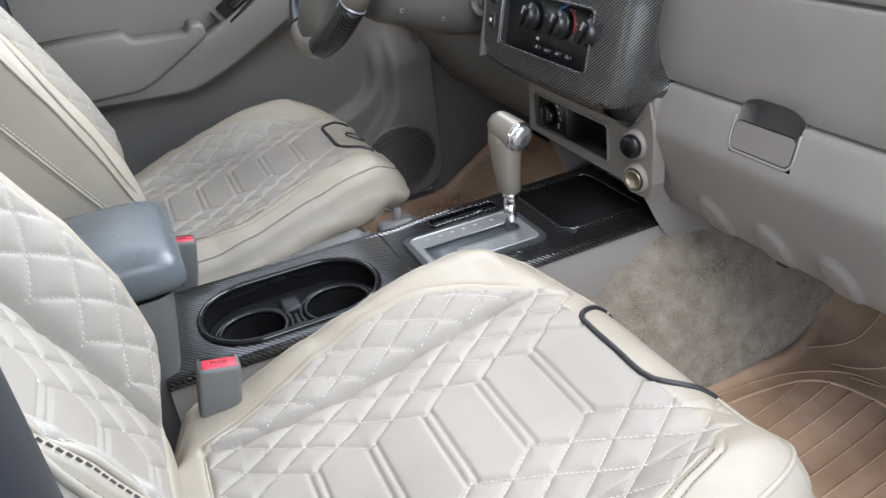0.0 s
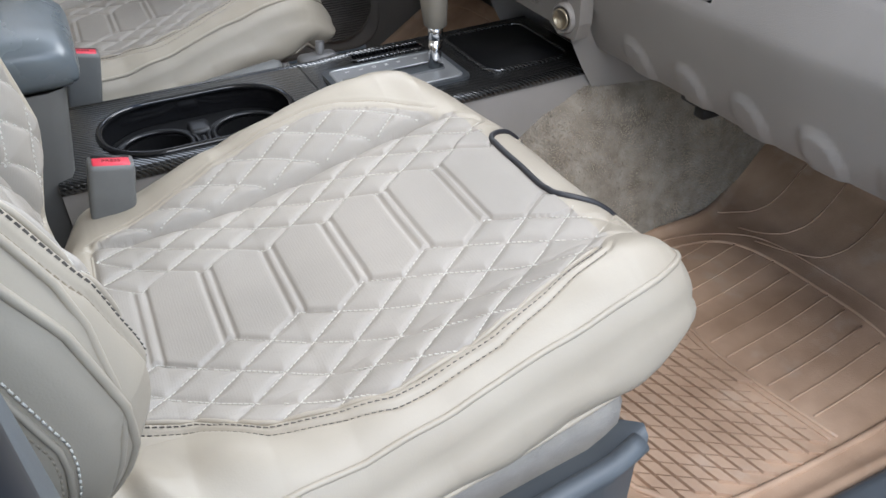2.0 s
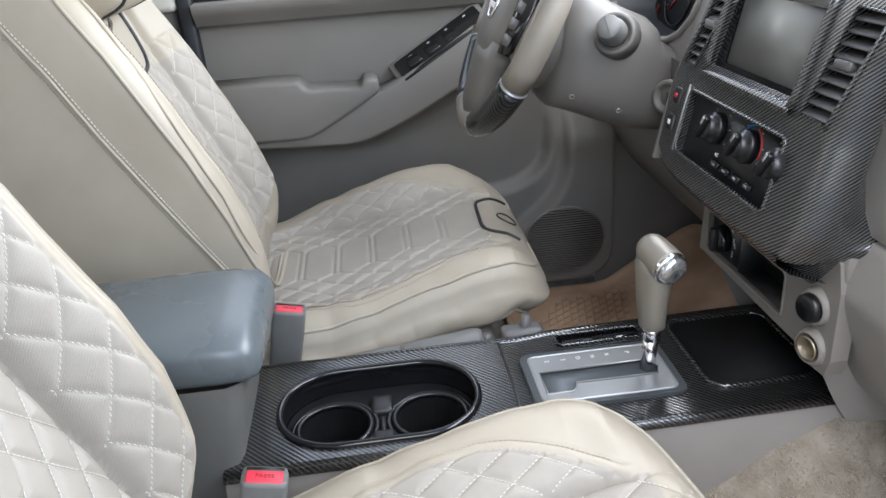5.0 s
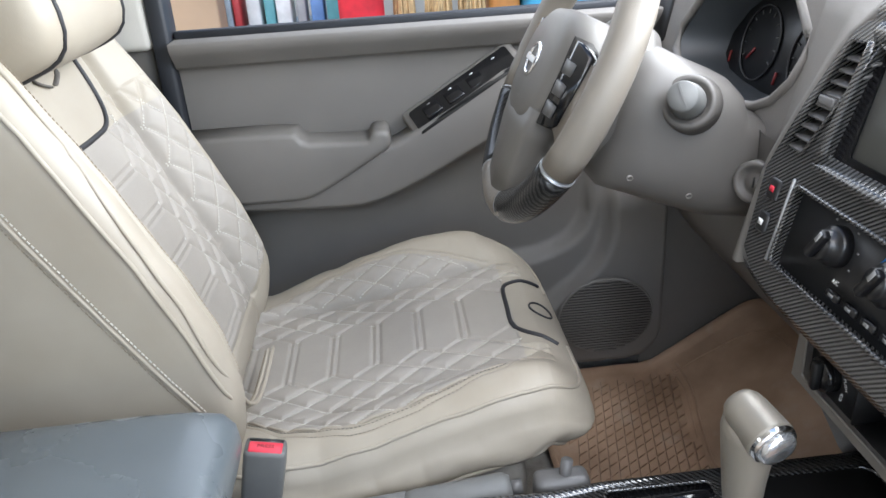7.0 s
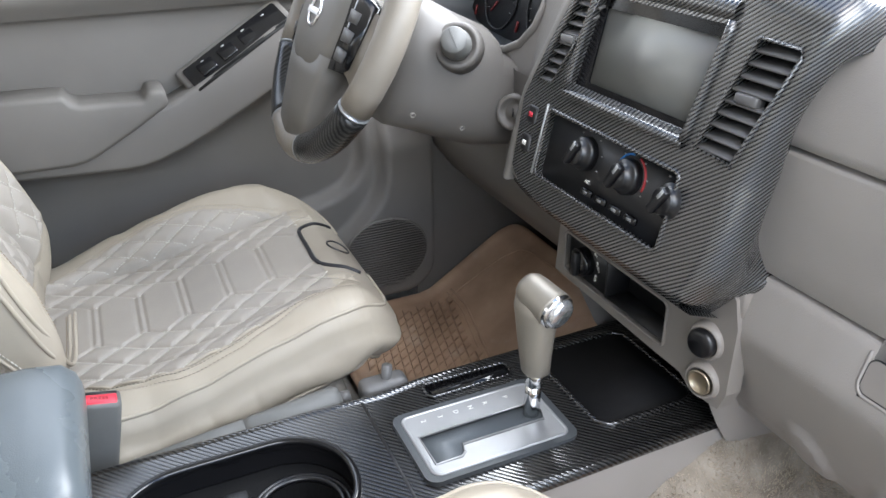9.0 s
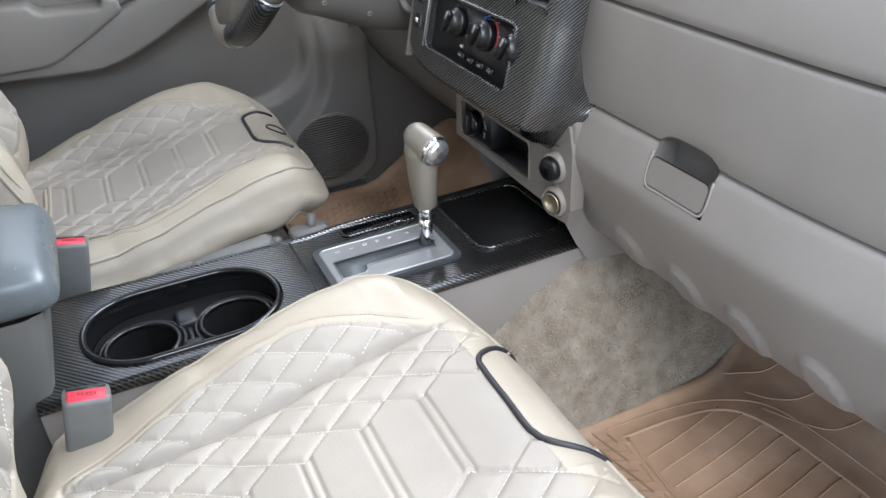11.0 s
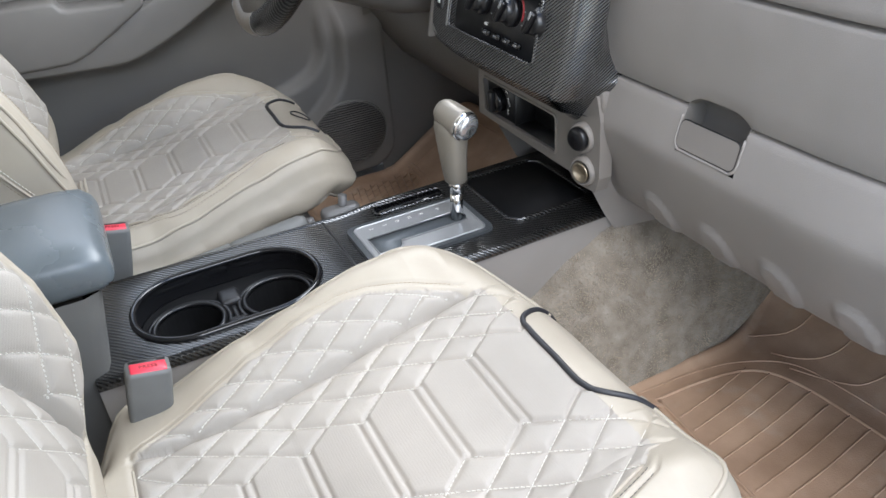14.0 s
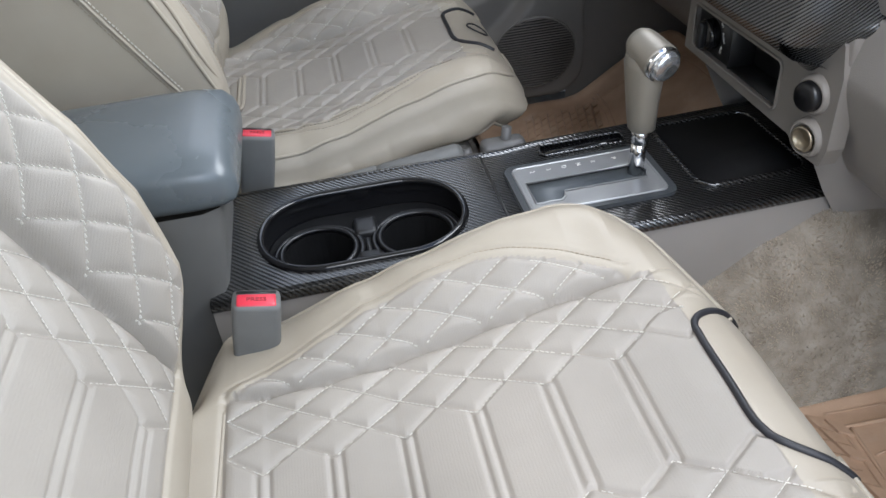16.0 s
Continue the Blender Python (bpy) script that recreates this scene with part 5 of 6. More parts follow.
    part("lower_dash", loft([[(0.172, 0.186, z), (0.168, 0.21, z), (0.17, 0.27, z), (0.185, 0.32, z)] for z in (0.50, 0.53, 0.60, 0.655)]), GREY_SHINY, d)
    part("side_vent", box(-0.735, -0.66, v(0.70), v(0.775), -0.004, 0.003, 0.008, 2, bm), BLACK, d, "black side vent")
    part("top_pad", loft([[(0.215 + 0.25 * abs(y - 0.45), y, 0.846 - 0.18 * max(0, abs(y - 0.43) - 0.1)), (0.36, y, 0.85 - 0.05 * abs(y - 0.4)), (0.74, y, 0.82)] for y in (0.2, 0.26, 0.3, 0.4, 0.5, 0.6, 0.78)]), GREY_DARK, d)
    part("end_panel", box(0.24, 0.74, 0.765, 0.785, 0.34, 0.80, 0.01), GREY, d)
    # fills the hollow dash out of view, so no lamp light reaches the mat
    part("core", box(0.36, 0.715, 0.002, 0.762, 0.345, 0.80, 0), BLACK, d)
    lm = Matrix.Translation((0.162, 0.258, 0.602)) @ Vector((-0.78, -0.6, 0.15)).to_track_quat("Z", "Y").to_matrix().to_4x4()
    lock = part("ignition_ring", lathe([(0.025, -0.02), (0.025, 0.003), (0.0225, 0.006), (0.018, 0.006), (0.0165, -0.002), (0.0105, -0.001), (0.009, 0.003), (0.0, 0.003)], lm, 30), GREY_SHINY, d, "round grey ignition surround")
    part("key_slot", box(-0.0012, 0.0012, -0.006, 0.006, 0.0025, 0.0038, 0, 1, lm), BLACK, lock)
    return d


driver_dash()


def steering():
    s = thing("steering_wheel", "grey leather steering wheel with carbon pattern inserts", "steering wheel")
    C, R, tilt = Vector((-0.030, 0.387, 0.717)), 0.173, radians(27)
    upw, yv = Vector((math.sin(tilt), 0, math.cos(tilt))), Vector((0, 1, 0))
    nrm = Vector((-math.cos(tilt), 0, math.sin(tilt)))

    def at(a, b, c=0.0):
        """a to the driver's left, b up the wheel, c towards the driver."""
        return C + yv * a + upw * b + nrm * c

    def arc(a0, a1, r, n=24):
        return [at(R * math.cos(radians(a)), R * math.sin(radians(a)), 0) for a in np.linspace(a0, a1, n)]

    part("rim_top", tube(arc(-21, 208, 0), 0.0208, 16), WHEEL, s, "grey leather rim")
    for a0, a1 in ((-66, -23), (210, 252)):
        part("rim_insert", tube(arc(a0, a1, 0, 12), 0.0216, 16), CARBON_RIM, s, "carbon pattern rim insert")
    part("rim_bottom", tube(arc(252, 294, 0, 12), 0.0208, 16), WHEEL, s)
    for a in (-22, 209, -66.5, 252.5):
        part("rim_joint", tube(arc(a - 0.3, a + 0.3, 0, 2), 0.0218, 16), ALU, s)
    # hub and spokes
    rows = []
    for c, f in ((-0.03, 1.0), (0.012, 1.0), (0.028, 0.93), (0.036, 0.75), (0.038, 0.3)):
        ring = []
        for t in np.linspace(0, 2 * math.pi, 32, endpoint=False):
            q = math.sin(t)
            ring.append(at(0.088 * f * math.copysign(abs(math.cos(t)) ** 0.7, math.cos(t)), (0.070 if q > 0 else 0.082) * f * math.copysign(abs(q) ** 0.8, q), c))
        rows.append(ring)
    part("hub", loft(rows, closed=True, caps=True), HUB, s, "grey horn pad")
    part("emblem", tube([at(0.019 * math.cos(t), 0.019 * math.sin(t), 0.0385) for t in np.linspace(0, 2 * math.pi, 26, endpoint=False)], 0.0026, 8, closed=True), CHROME, s, "chrome ring emblem")
    part("emblem_bar", loft([[at(a, b, 0.0385) for a in (-0.022, 0.022)] for b in (-0.004, 0.004)] + [[at(a, 0.004, 0.042) for a in (-0.022, 0.022)], [at(a, -0.004, 0.042) for a in (-0.022, 0.022)]]), CHROME, s)
    for sg in (1, -1):
        part("spoke", loft([[at(sg * 0.06, 0.035, 0.01), at(sg * 0.06, -0.045, 0.01), at(sg * 0.06, -0.045, -0.02), at(sg * 0.06, 0.035, -0.02)], [at(sg * 0.12, 0.03, 0.012), at(sg * 0.12, -0.055, 0.012), at(sg * 0.12, -0.055, -0.014), at(sg * 0.12, 0.03, -0.014)], [at(sg * 0.182, 0.015, 0.004), at(sg * 0.165, -0.08, 0.004), at(sg * 0.165, -0.08, -0.01), at(sg * 0.182, 0.015, -0.01)]], closed=True, caps=True), WHEEL, s)
        pad = part("button_pad", loft([[at(sg * 0.080, 0.046, 0.027), at(sg * 0.082, -0.056, 0.025), at(sg * 0.082, -0.056, 0.004), at(sg * 0.080, 0.046, 0.004)], [at(sg * 0.104, 0.042, 0.026), at(sg * 0.100, -0.054, 0.024), at(sg * 0.100, -0.054, 0.004), at(sg * 0.104, 0.042, 0.004)], [at(sg * 0.128, 0.034, 0.017), at(sg * 0.118, -0.045, 0.016), at(sg * 0.118, -0.045, 0.002), at(sg * 0.128, 0.034, 0.002)]], closed=True, caps=True), BLACK_GLOSS, s, "gloss black button pad")
        for b in (-0.042, -0.018, 0.006):
            part("wheel_button", loft([[at(sg * 0.094, b, 0.0255), at(sg * 0.094, b + 0.017, 0.0262), at(sg * 0.116, b + 0.015, 0.0215), at(sg * 0.112, b, 0.0205)], [at(sg * 0.095, b + 0.001, 0.0280), at(sg * 0.095, b + 0.016, 0.0287), at(sg * 0.114, b + 0.014, 0.0240), at(sg * 0.110, b + 0.001, 0.0230)]], closed=True, caps=True), LOUVRE, pad)
    rows = []
    for b, wa, wc, f in ((-0.045, 0.08, 0.055, 0.033), (-0.08, 0.072, 0.05, 0.030), (-0.12, 0.064, 0.05, 0.024), (-0.166, 0.066, 0.062, 0.014)):
        rows.append([at(-wa, b, f - 0.006), at(-wa * 0.8, b, f), at(0, b, f + 0.004), at(wa * 0.8, b, f), at(wa, b, f - 0.006), at(wa, b, -0.014), at(-wa, b, -0.014)])
    part("lower_spoke", loft(rows, closed=True, caps=True), HUB, s, "smooth grey lower spoke")
    ax = Matrix((yv, upw, nrm)).transposed().to_4x4()
    ax.translation = C
    part("hub_cover", lathe([(0.0, -0.03), (0.066, -0.03), (0.082, -0.037), (0.0885, -0.05), (0.09, -0.066), (0.086, -0.082), (0.06, -0.084)], ax, 36), GREY_SHINY, s, "grey cover behind the hub")
    return s


steering()


def column():
    c = thing("steering_column", "grey steering column shroud with twist knob", "steering column")
    rows = []
    for x, zc, hy, hz, dn in ((0.012, 0.69, 0.075, 0.05, 0.085), (0.02, 0.682, 0.098, 0.066, 0.096), (0.05, 0.666, 0.106, 0.082, 0.09), (0.09, 0.655, 0.11, 0.071, 0.095), (0.13, 0.645, 0.11, 0.062, 0.10), (0.144, 0.64, 0.108, 0.052, 0.10), (0.15, 0.635, 0.108, 0.035, 0.096), (0.21, 0.62, 0.104, 0.03, 0.09), (0.25, 0.615, 0.10, 0.03, 0.09)):
        ring = []
        for t in np.linspace(0, 2 * math.pi, 32, endpoint=False):
            q = math.sin(t)
            ring.append((x + 0.02 * q, 0.385 + hy * math.copysign(abs(math.cos(t)) ** 0.45, math.cos(t)), zc + (hz if q > 0 else dn) * math.copysign(abs(q) ** 0.6, q)))
        rows.append(ring)
    part("shroud", loft(rows, closed=True, caps=True), GREY_SHINY, c, "grey two piece shroud")
    mk = Matrix.Translation((0.082, 0.268, 0.698)) @ (Vector((-0.45, -0.75, 0.35)).to_track_quat("Z", "Y").to_matrix().to_4x4())
    part("knob_boss", lathe([(0.034, -0.025), (0.030, -0.004), (0.028, -0.001), (0.024, -0.001), (0.0225, -0.004), (0.0, -0.004)], mk, 32), GREY_SHINY, c)
    knob = part("twist_knob", lathe([(0.0195, -0.003), (0.0195, 0.009), (0.0175, 0.013), (0.0165, 0.036), (0.015, 0.0385), (0.0, 0.0385)], mk, 28), BUCKLE, c, "dark grey twist knob")
    part("pointer_ridge", box(-0.0015, 0.0015, -0.0145, 0.0145, 0.038, 0.0395, 0.001, 1, mk @ pose(0, 0, 0, 0, 0, 25)), BUCKLE, knob)
    for x, y, z in ((0.028, 0.2895, 0.608), (0.097, 0.2835, 0.582)):
        part("screw_hole", lathe([(0.0038, -0.004), (0.0038, 0.001), (0.003, 0.001), (0.003, -0.002), (0.0, -0.002)], pose(x, y, z, 115, 0, 0), 16), GREY, c)
    return c


column()


# ---- centre console ----
def console():
    c = thing("centre_console", "grey centre console topped with black carbon pattern trim", "centre console")
    top = Matrix.Translation((0, 0, 0.325))
    # rear part with the cup opening
    cup = rounded(-0.416, -0.172, -0.084, 0.071, 0.0745, 10)
    rear = [(-0.47, -0.107), (-0.128, -0.107), (-0.128, 0.10), (-0.20, 0.105), (-0.47, 0.105)]
    part("cup_trim", plate(rear, [cup], 0.014, top), CARBON, c, "carbon pattern cup surround", smooth=False)
    part("cup_rim", tube([(x, y, 0.3255) for x, y in cup], 0.0048, 12, closed=True), BLACK_GLOSS, c, "rounded gloss rim")
    well = thing("cup_holder", "", "")
    well.parent = c
    part("well_wall", loft([[(x, y, 0.324) for x, y in cup], [(x * 0.98 - 0.006, y * 0.96, 0.262) for x, y in cup]], closed=True), BLACK_GLOSS, well, "gloss black wall")
    discs = [[(-0.352 + 0.044 * math.cos(t), -0.012 + 0.044 * math.sin(t)) for t in np.linspace(0, 2 * math.pi, 36, endpoint=False)],
             [(-0.233 + 0.044 * math.cos(t), -0.012 + 0.044 * math.sin(t)) for t in np.linspace(0, 2 * math.pi, 36, endpoint=False)]]
    inner = [(x * 0.98 - 0.006, y * 0.96) for x, y in cup]
    part("insert", plate(inner, discs, 0.05, Matrix.Translation((0, 0, 0.294))), FELT, well, "ribbed rubber insert", smooth=False)
    for x in (-0.352, -0.233):
        for r, h in ((0.0452, 0.299), (0.0525, 0.296)):
            part("ring", tube([(x + r * math.cos(t), -0.012 + r * math.sin(t), h) for t in np.linspace(0, 2 * math.pi, 36, endpoint=False)], 0.0034, 8, closed=True), KNOB, well)
        part("cup_floor", lathe([(0.046, 0), (0.0, 0)], Matrix.Translation((x, -0.012, 0.224)), 30), FELT, well)
    for dy in (-0.048, 0.024):
        part("clip", box(-0.307, -0.278, dy - 0.018, dy + 0.018, 0.288, 0.303, 0.006, 3), BLACK, well)
    part("clip_bar", box(-0.296, -0.289, -0.03, 0.0, 0.288, 0.299, 0.003), BLACK, well)
    # front part with plate, side slot and tray
    slot = rounded(-0.05, 0.066, 0.069, 0.096, 0.008)
    tray = rounded(0.105, 0.244, -0.066, 0.094, 0.022)
    gate = rounded(-0.085, 0.055, -0.05, 0.04, 0.004)
    front = [(-0.126, -0.107), (0.268, -0.107), (0.268, 0.112), (-0.06, 0.108), (-0.10, 0.098), (-0.126, 0.098)]
    part("shifter_trim", plate(front, [slot, tray, gate], 0.012, top @ pose(0, 0, 0, 0, -0.6, 0)), CARBON, c, "carbon pattern shifter surround", smooth=False)
    part("edge_roll", tube([(-0.47, -0.107, 0.319), (-0.2, -0.1075, 0.319), (0.05, -0.1075, 0.320), (0.267, -0.107, 0.322)], 0.0075, 10), CARBON, c)
    part("edge_roll", tube([(-0.47, 0.105, 0.319), (-0.2, 0.105, 0.319), (-0.10, 0.101, 0.320), (-0.05, 0.108, 0.320), (0.267, 0.112, 0.322)], 0.0075, 10), CARBON, c)
    part("slot_well", loft([[(x, y, 0.325) for x, y in slot], [(x, y, 0.28) for x, y in slot]], closed=True, caps=True), BLACK_GLOSS, c)
    part("slot_rim", tube([(x, y, 0.3265) for x, y in slot], 0.002, 8, closed=True), CARBON, c)
    part("tray_well", loft([[(0.1745 + (x - 0.1745) * f, 0.014 + (y - 0.014) * f, z) for x, y in tray] for f, z in ((1.0, 0.327), (0.975, 0.322), (0.93, 0.305), (0.9, 0.301))], closed=True, caps=True), FELT, c, "black rubber tray liner")
    part("tray_rim", tube([(x, y, 0.3275) for x, y in tray], 0.0035, 8, closed=True), CARBON, c, "glossy tray rim")
    part("joint_line", box(-0.1285, -0.1255, -0.108, 0.10, 0.318, 0.3255, 0), BLACK, c)
    # plate
    pl = thing("shift_plate", "", "")
    pl.parent = c
    pm = Matrix.Translation((0, 0, 0.331))
    slotp = [(-0.091, -0.044), (-0.060, -0.044), (-0.054, -0.038), (-0.051, -0.027), (0.052, -0.027), (0.058, -0.012), (0.044, 0.006), (-0.091, 0.004)]
    part("plate", plate(rounded(-0.099, 0.067, -0.059, 0.042, 0.009), [slotp], 0.008, pm), ALU, pl, "satin silver plate", smooth=False)
    part("plate_frame", plate(rounded(-0.109, 0.077, -0.068, 0.051, 0.014), [rounded(-0.100, 0.068, -0.060, 0.043, 0.009)], 0.008, pm @ Matrix.Translation((0, 0, -0.001))), SLATE_DARK, pl, "slate frame", smooth=False)
    part("gate_floor", loft([[(x, y, 0.329) for x, y in slotp], [(x * 0.98, y * 0.94 - 0.001, 0.311) for x, y in slotp]], closed=True, caps=True), SLATE, pl)
    part("slot_lip", tube([(x, y, 0.3312) for x, y in slotp], 0.0016, 8, closed=True), ALU, pl)
    part("plate_bevel", tube([(x, y, 0.3298) for x, y in rounded(-0.0985, 0.0665, -0.0585, 0.0415, 0.009)], 0.0022, 8, closed=True), ALU, pl)
    for ch, x in (("2", -0.076), ("3", -0.055), ("D", -0.035), ("N", -0.016), ("R", 0.003), ("P", 0.030)):
        writing(ch, 0.0085, pose(x, 0.027, 0.3314, 0, 0, -90), WHITE_INK, pl)
    # shifter
    lever = thing("gear_lever", "", "")
    lever.parent = c
    part("shaft", tube([(0.044, -0.010, 0.318), (0.046, -0.010, 0.355), (0.047, -0.0105, 0.372)], [0.0098, 0.0095, 0.0093], 16), CHROME, lever, "chrome shaft")
    part("sleeve", tube([(0.047, -0.0105, 0.371), (0.048, -0.011, 0.392)], [0.0106, 0.0112], 16), CHROME, lever)
    rows = []
    for z, cx, cy, rx, ry in ((0.389, 0.0475, -0.011, 0.0135, 0.0145), (0.391, 0.0475, -0.0108, 0.0155, 0.0165), (0.41, 0.047, -0.0095, 0.0168, 0.0195), (0.43, 0.0475, -0.007, 0.018, 0.023), (0.45, 0.049, -0.004, 0.0195, 0.027), (0.465, 0.050, -0.001, 0.0205, 0.029), (0.478, 0.0505, 0.0, 0.018, 0.028)):
        rows.append([(cx + rx * math.copysign(abs(math.cos(t)) ** 0.85, math.cos(t)), cy + ry * math.copysign(abs(math.sin(t)) ** 0.85, math.sin(t)), z) for t in np.linspace(0, 2 * math.pi, 32, endpoint=False)])
    bmx = Matrix.Translation((0.0585, -0.030, 0.475)) @ Vector((0.25, -1, -0.3)).to_track_quat("Z", "Y").to_matrix().to_4x4()
    part("grip", loft(rows, closed=True, caps=True), GRIP, lever, "pewter grip")
    part("grip_head", lathe([(0.0, -0.053), (0.009, -0.0525), (0.0145, -0.050), (0.0182, -0.044), (0.0198, -0.036), (0.0208, -0.022), (0.0218, -0.006), (0.022, -0.003), (0.0, -0.003)], bmx, 36), GRIP, lever, "pewter grip head")
    part("button_ring", lathe([(0.0205, -0.018), (0.0215, 0.0), (0.0205, 0.003), (0.0188, 0.003), (0.0185, -0.001), (0.0, -0.001)], bmx, 32), CHROME, lever, "chrome button ring")
    part("shift_button", lathe([(0.018, -0.004), (0.018, 0.004), (0.0172, 0.0075), (0.0145, 0.0098), (0.008, 0.0112), (0.0, 0.0116)], bmx, 32), BUTTON, lever, "chrome release button")
    # sides
    rows = []
    for x, low in ((-0.47, 0.10), (-0.2, 0.10), (0.0, 0.10), (0.06, 0.18), (0.10, 0.215), (0.16, 0.262), (0.21, 0.283), (0.27, 0.292)):
        rows.append([(x, -0.1075, 0.318), (x, -0.112, 0.30), (x, -0.116, (low + 0.3) / 2), (x, -0.118, low)])
    part("side_panel", loft(rows), GREY, c, "grey side panel")
    rows = [[(x, 0.107, 0.318), (x, 0.112, 0.25), (x, 0.118, 0.06)] for x in (-0.47, 0.0, 0.28)]
    part("side_panel", loft(rows), GREY, c)
    part("core_front", box(0.27, 0.30, -0.10, 0.10, 0.06, 0.31, 0), GREY, c)
    # armrest box
    rows = []
    for z, x in ((0.06, -0.47), (0.30, -0.455), (0.36, -0.443), (0.43, -0.430)):
        rows.append([(-0.80, -0.10, z), (x - 0.02, -0.10, z), (x - 0.004, -0.092, z), (x, -0.075, z), (x, 0.075, z), (x - 0.004, 0.092, z), (x - 0.02, 0.10, z), (-0.80, 0.10, z)])
    part("storage_box", loft(rows), STORAGE, c, "grey storage box")
    rows = []
    for x, hy, z0, z1 in ((-0.80, 0.10, 0.425, 0.485), (-0.50, 0.105, 0.424, 0.487), (-0.455, 0.105, 0.423, 0.486), (-0.427, 0.102, 0.424, 0.482), (-0.416, 0.095, 0.428, 0.472), (-0.412, 0.085, 0.436, 0.462)):
        ring = []
        for t in np.linspace(0, 2 * math.pi, 36, endpoint=False):
            ring.append((x, 0.002 + hy * math.copysign(abs(math.cos(t)) ** 0.45, math.cos(t)), (z0 + z1) / 2 + (z1 - z0) / 2 * math.copysign(abs(math.sin(t)) ** 0.55, math.sin(t))))
        rows.append(ring)
    part("armrest_lid", loft(rows, closed=True, caps=True), VINYL, c, "slate padded armrest lid")
    return c


console()


def handbrake():
    h = thing("handbrake", "grey pull handbrake beside the console", "handbrake")
    part("lever", tube([(-0.46, 0.138, 0.268), (-0.30, 0.138, 0.288), (-0.26, 0.138, 0.292)], 0.021, 14), BUCKLE, h)
    part("grip", tube([(-0.262, 0.138, 0.292), (-0.25, 0.138, 0.294), (-0.150, 0.138, 0.307), (-0.142, 0.138, 0.308)], [0.0185, 0.0205, 0.019, 0.014], 16), BUCKLE, h, "grey hand grip")
    part("release_button", tube([(-0.145, 0.138, 0.3075), (-0.130, 0.138, 0.309)], 0.0085, 14), LOUVRE, h)
    part("bracket", box(-0.118, -0.055, 0.118, 0.15, 0.24, 0.325, 0.010, 3), LOUVRE, h, "dark bracket")
    part("bracket_post", tube([(-0.085, 0.134, 0.30), (-0.080, 0.134, 0.342)], 0.007, 10), LOUVRE, h)
    return h


handbrake()
clip = part("cable_bracket", join(box(0.315, 0.34, -0.275, -0.225, 0.305, 0.345, 0.004), box(0.305, 0.34, -0.285, -0.265, 0.30, 0.315, 0.003)), BLACK)
tagged(clip, "small black bracket hanging under the dashboard", "bracket")


def buckle(y, label):
    b = thing("belt_buckle", label, "belt buckle", "belt buckles")
    m = Matrix.Translation((-0.417, y, 0.339)) @ pose(0, 0, 0, 0, 12, 0)
    rows = []
    for z, f in ((-0.085, 0.8), (-0.05, 0.95), (0.0, 1.0), (0.036, 1.0), (0.042, 0.95)):
        rows.append([m @ Vector((x * f, yy * f, z)) for x, yy in rounded(-0.023, 0.023, -0.0135, 0.0135, 0.006, 4)])
    part("housing", loft(rows, closed=True, caps=True), BUCKLE, b, "grey plastic housing")
    part("release", box(-0.0185, 0.0185, -0.012, 0.006, 0.034, 0.0435, 0.002, 2, m), RED, b, "red release button")
    writing("PRESS", 0.0075, m @ Matrix.Translation((0, -0.003, 0.0437)), RED_DARK, b)
    part("slot", box(-0.0185, 0.0185, 0.0075, 0.0115, 0.038, 0.0425, 0, 1, m), BLACK, b)
    part("stalk", box(-0.015, 0.015, -0.008, 0.008, -0.20, -0.08, 0.004, 2, m), BLACK, b)
    return b


buckle(-0.185, "grey belt buckle with red button between seat and console")
buckle(0.163, "grey belt buckle with red button beside the driver seat")


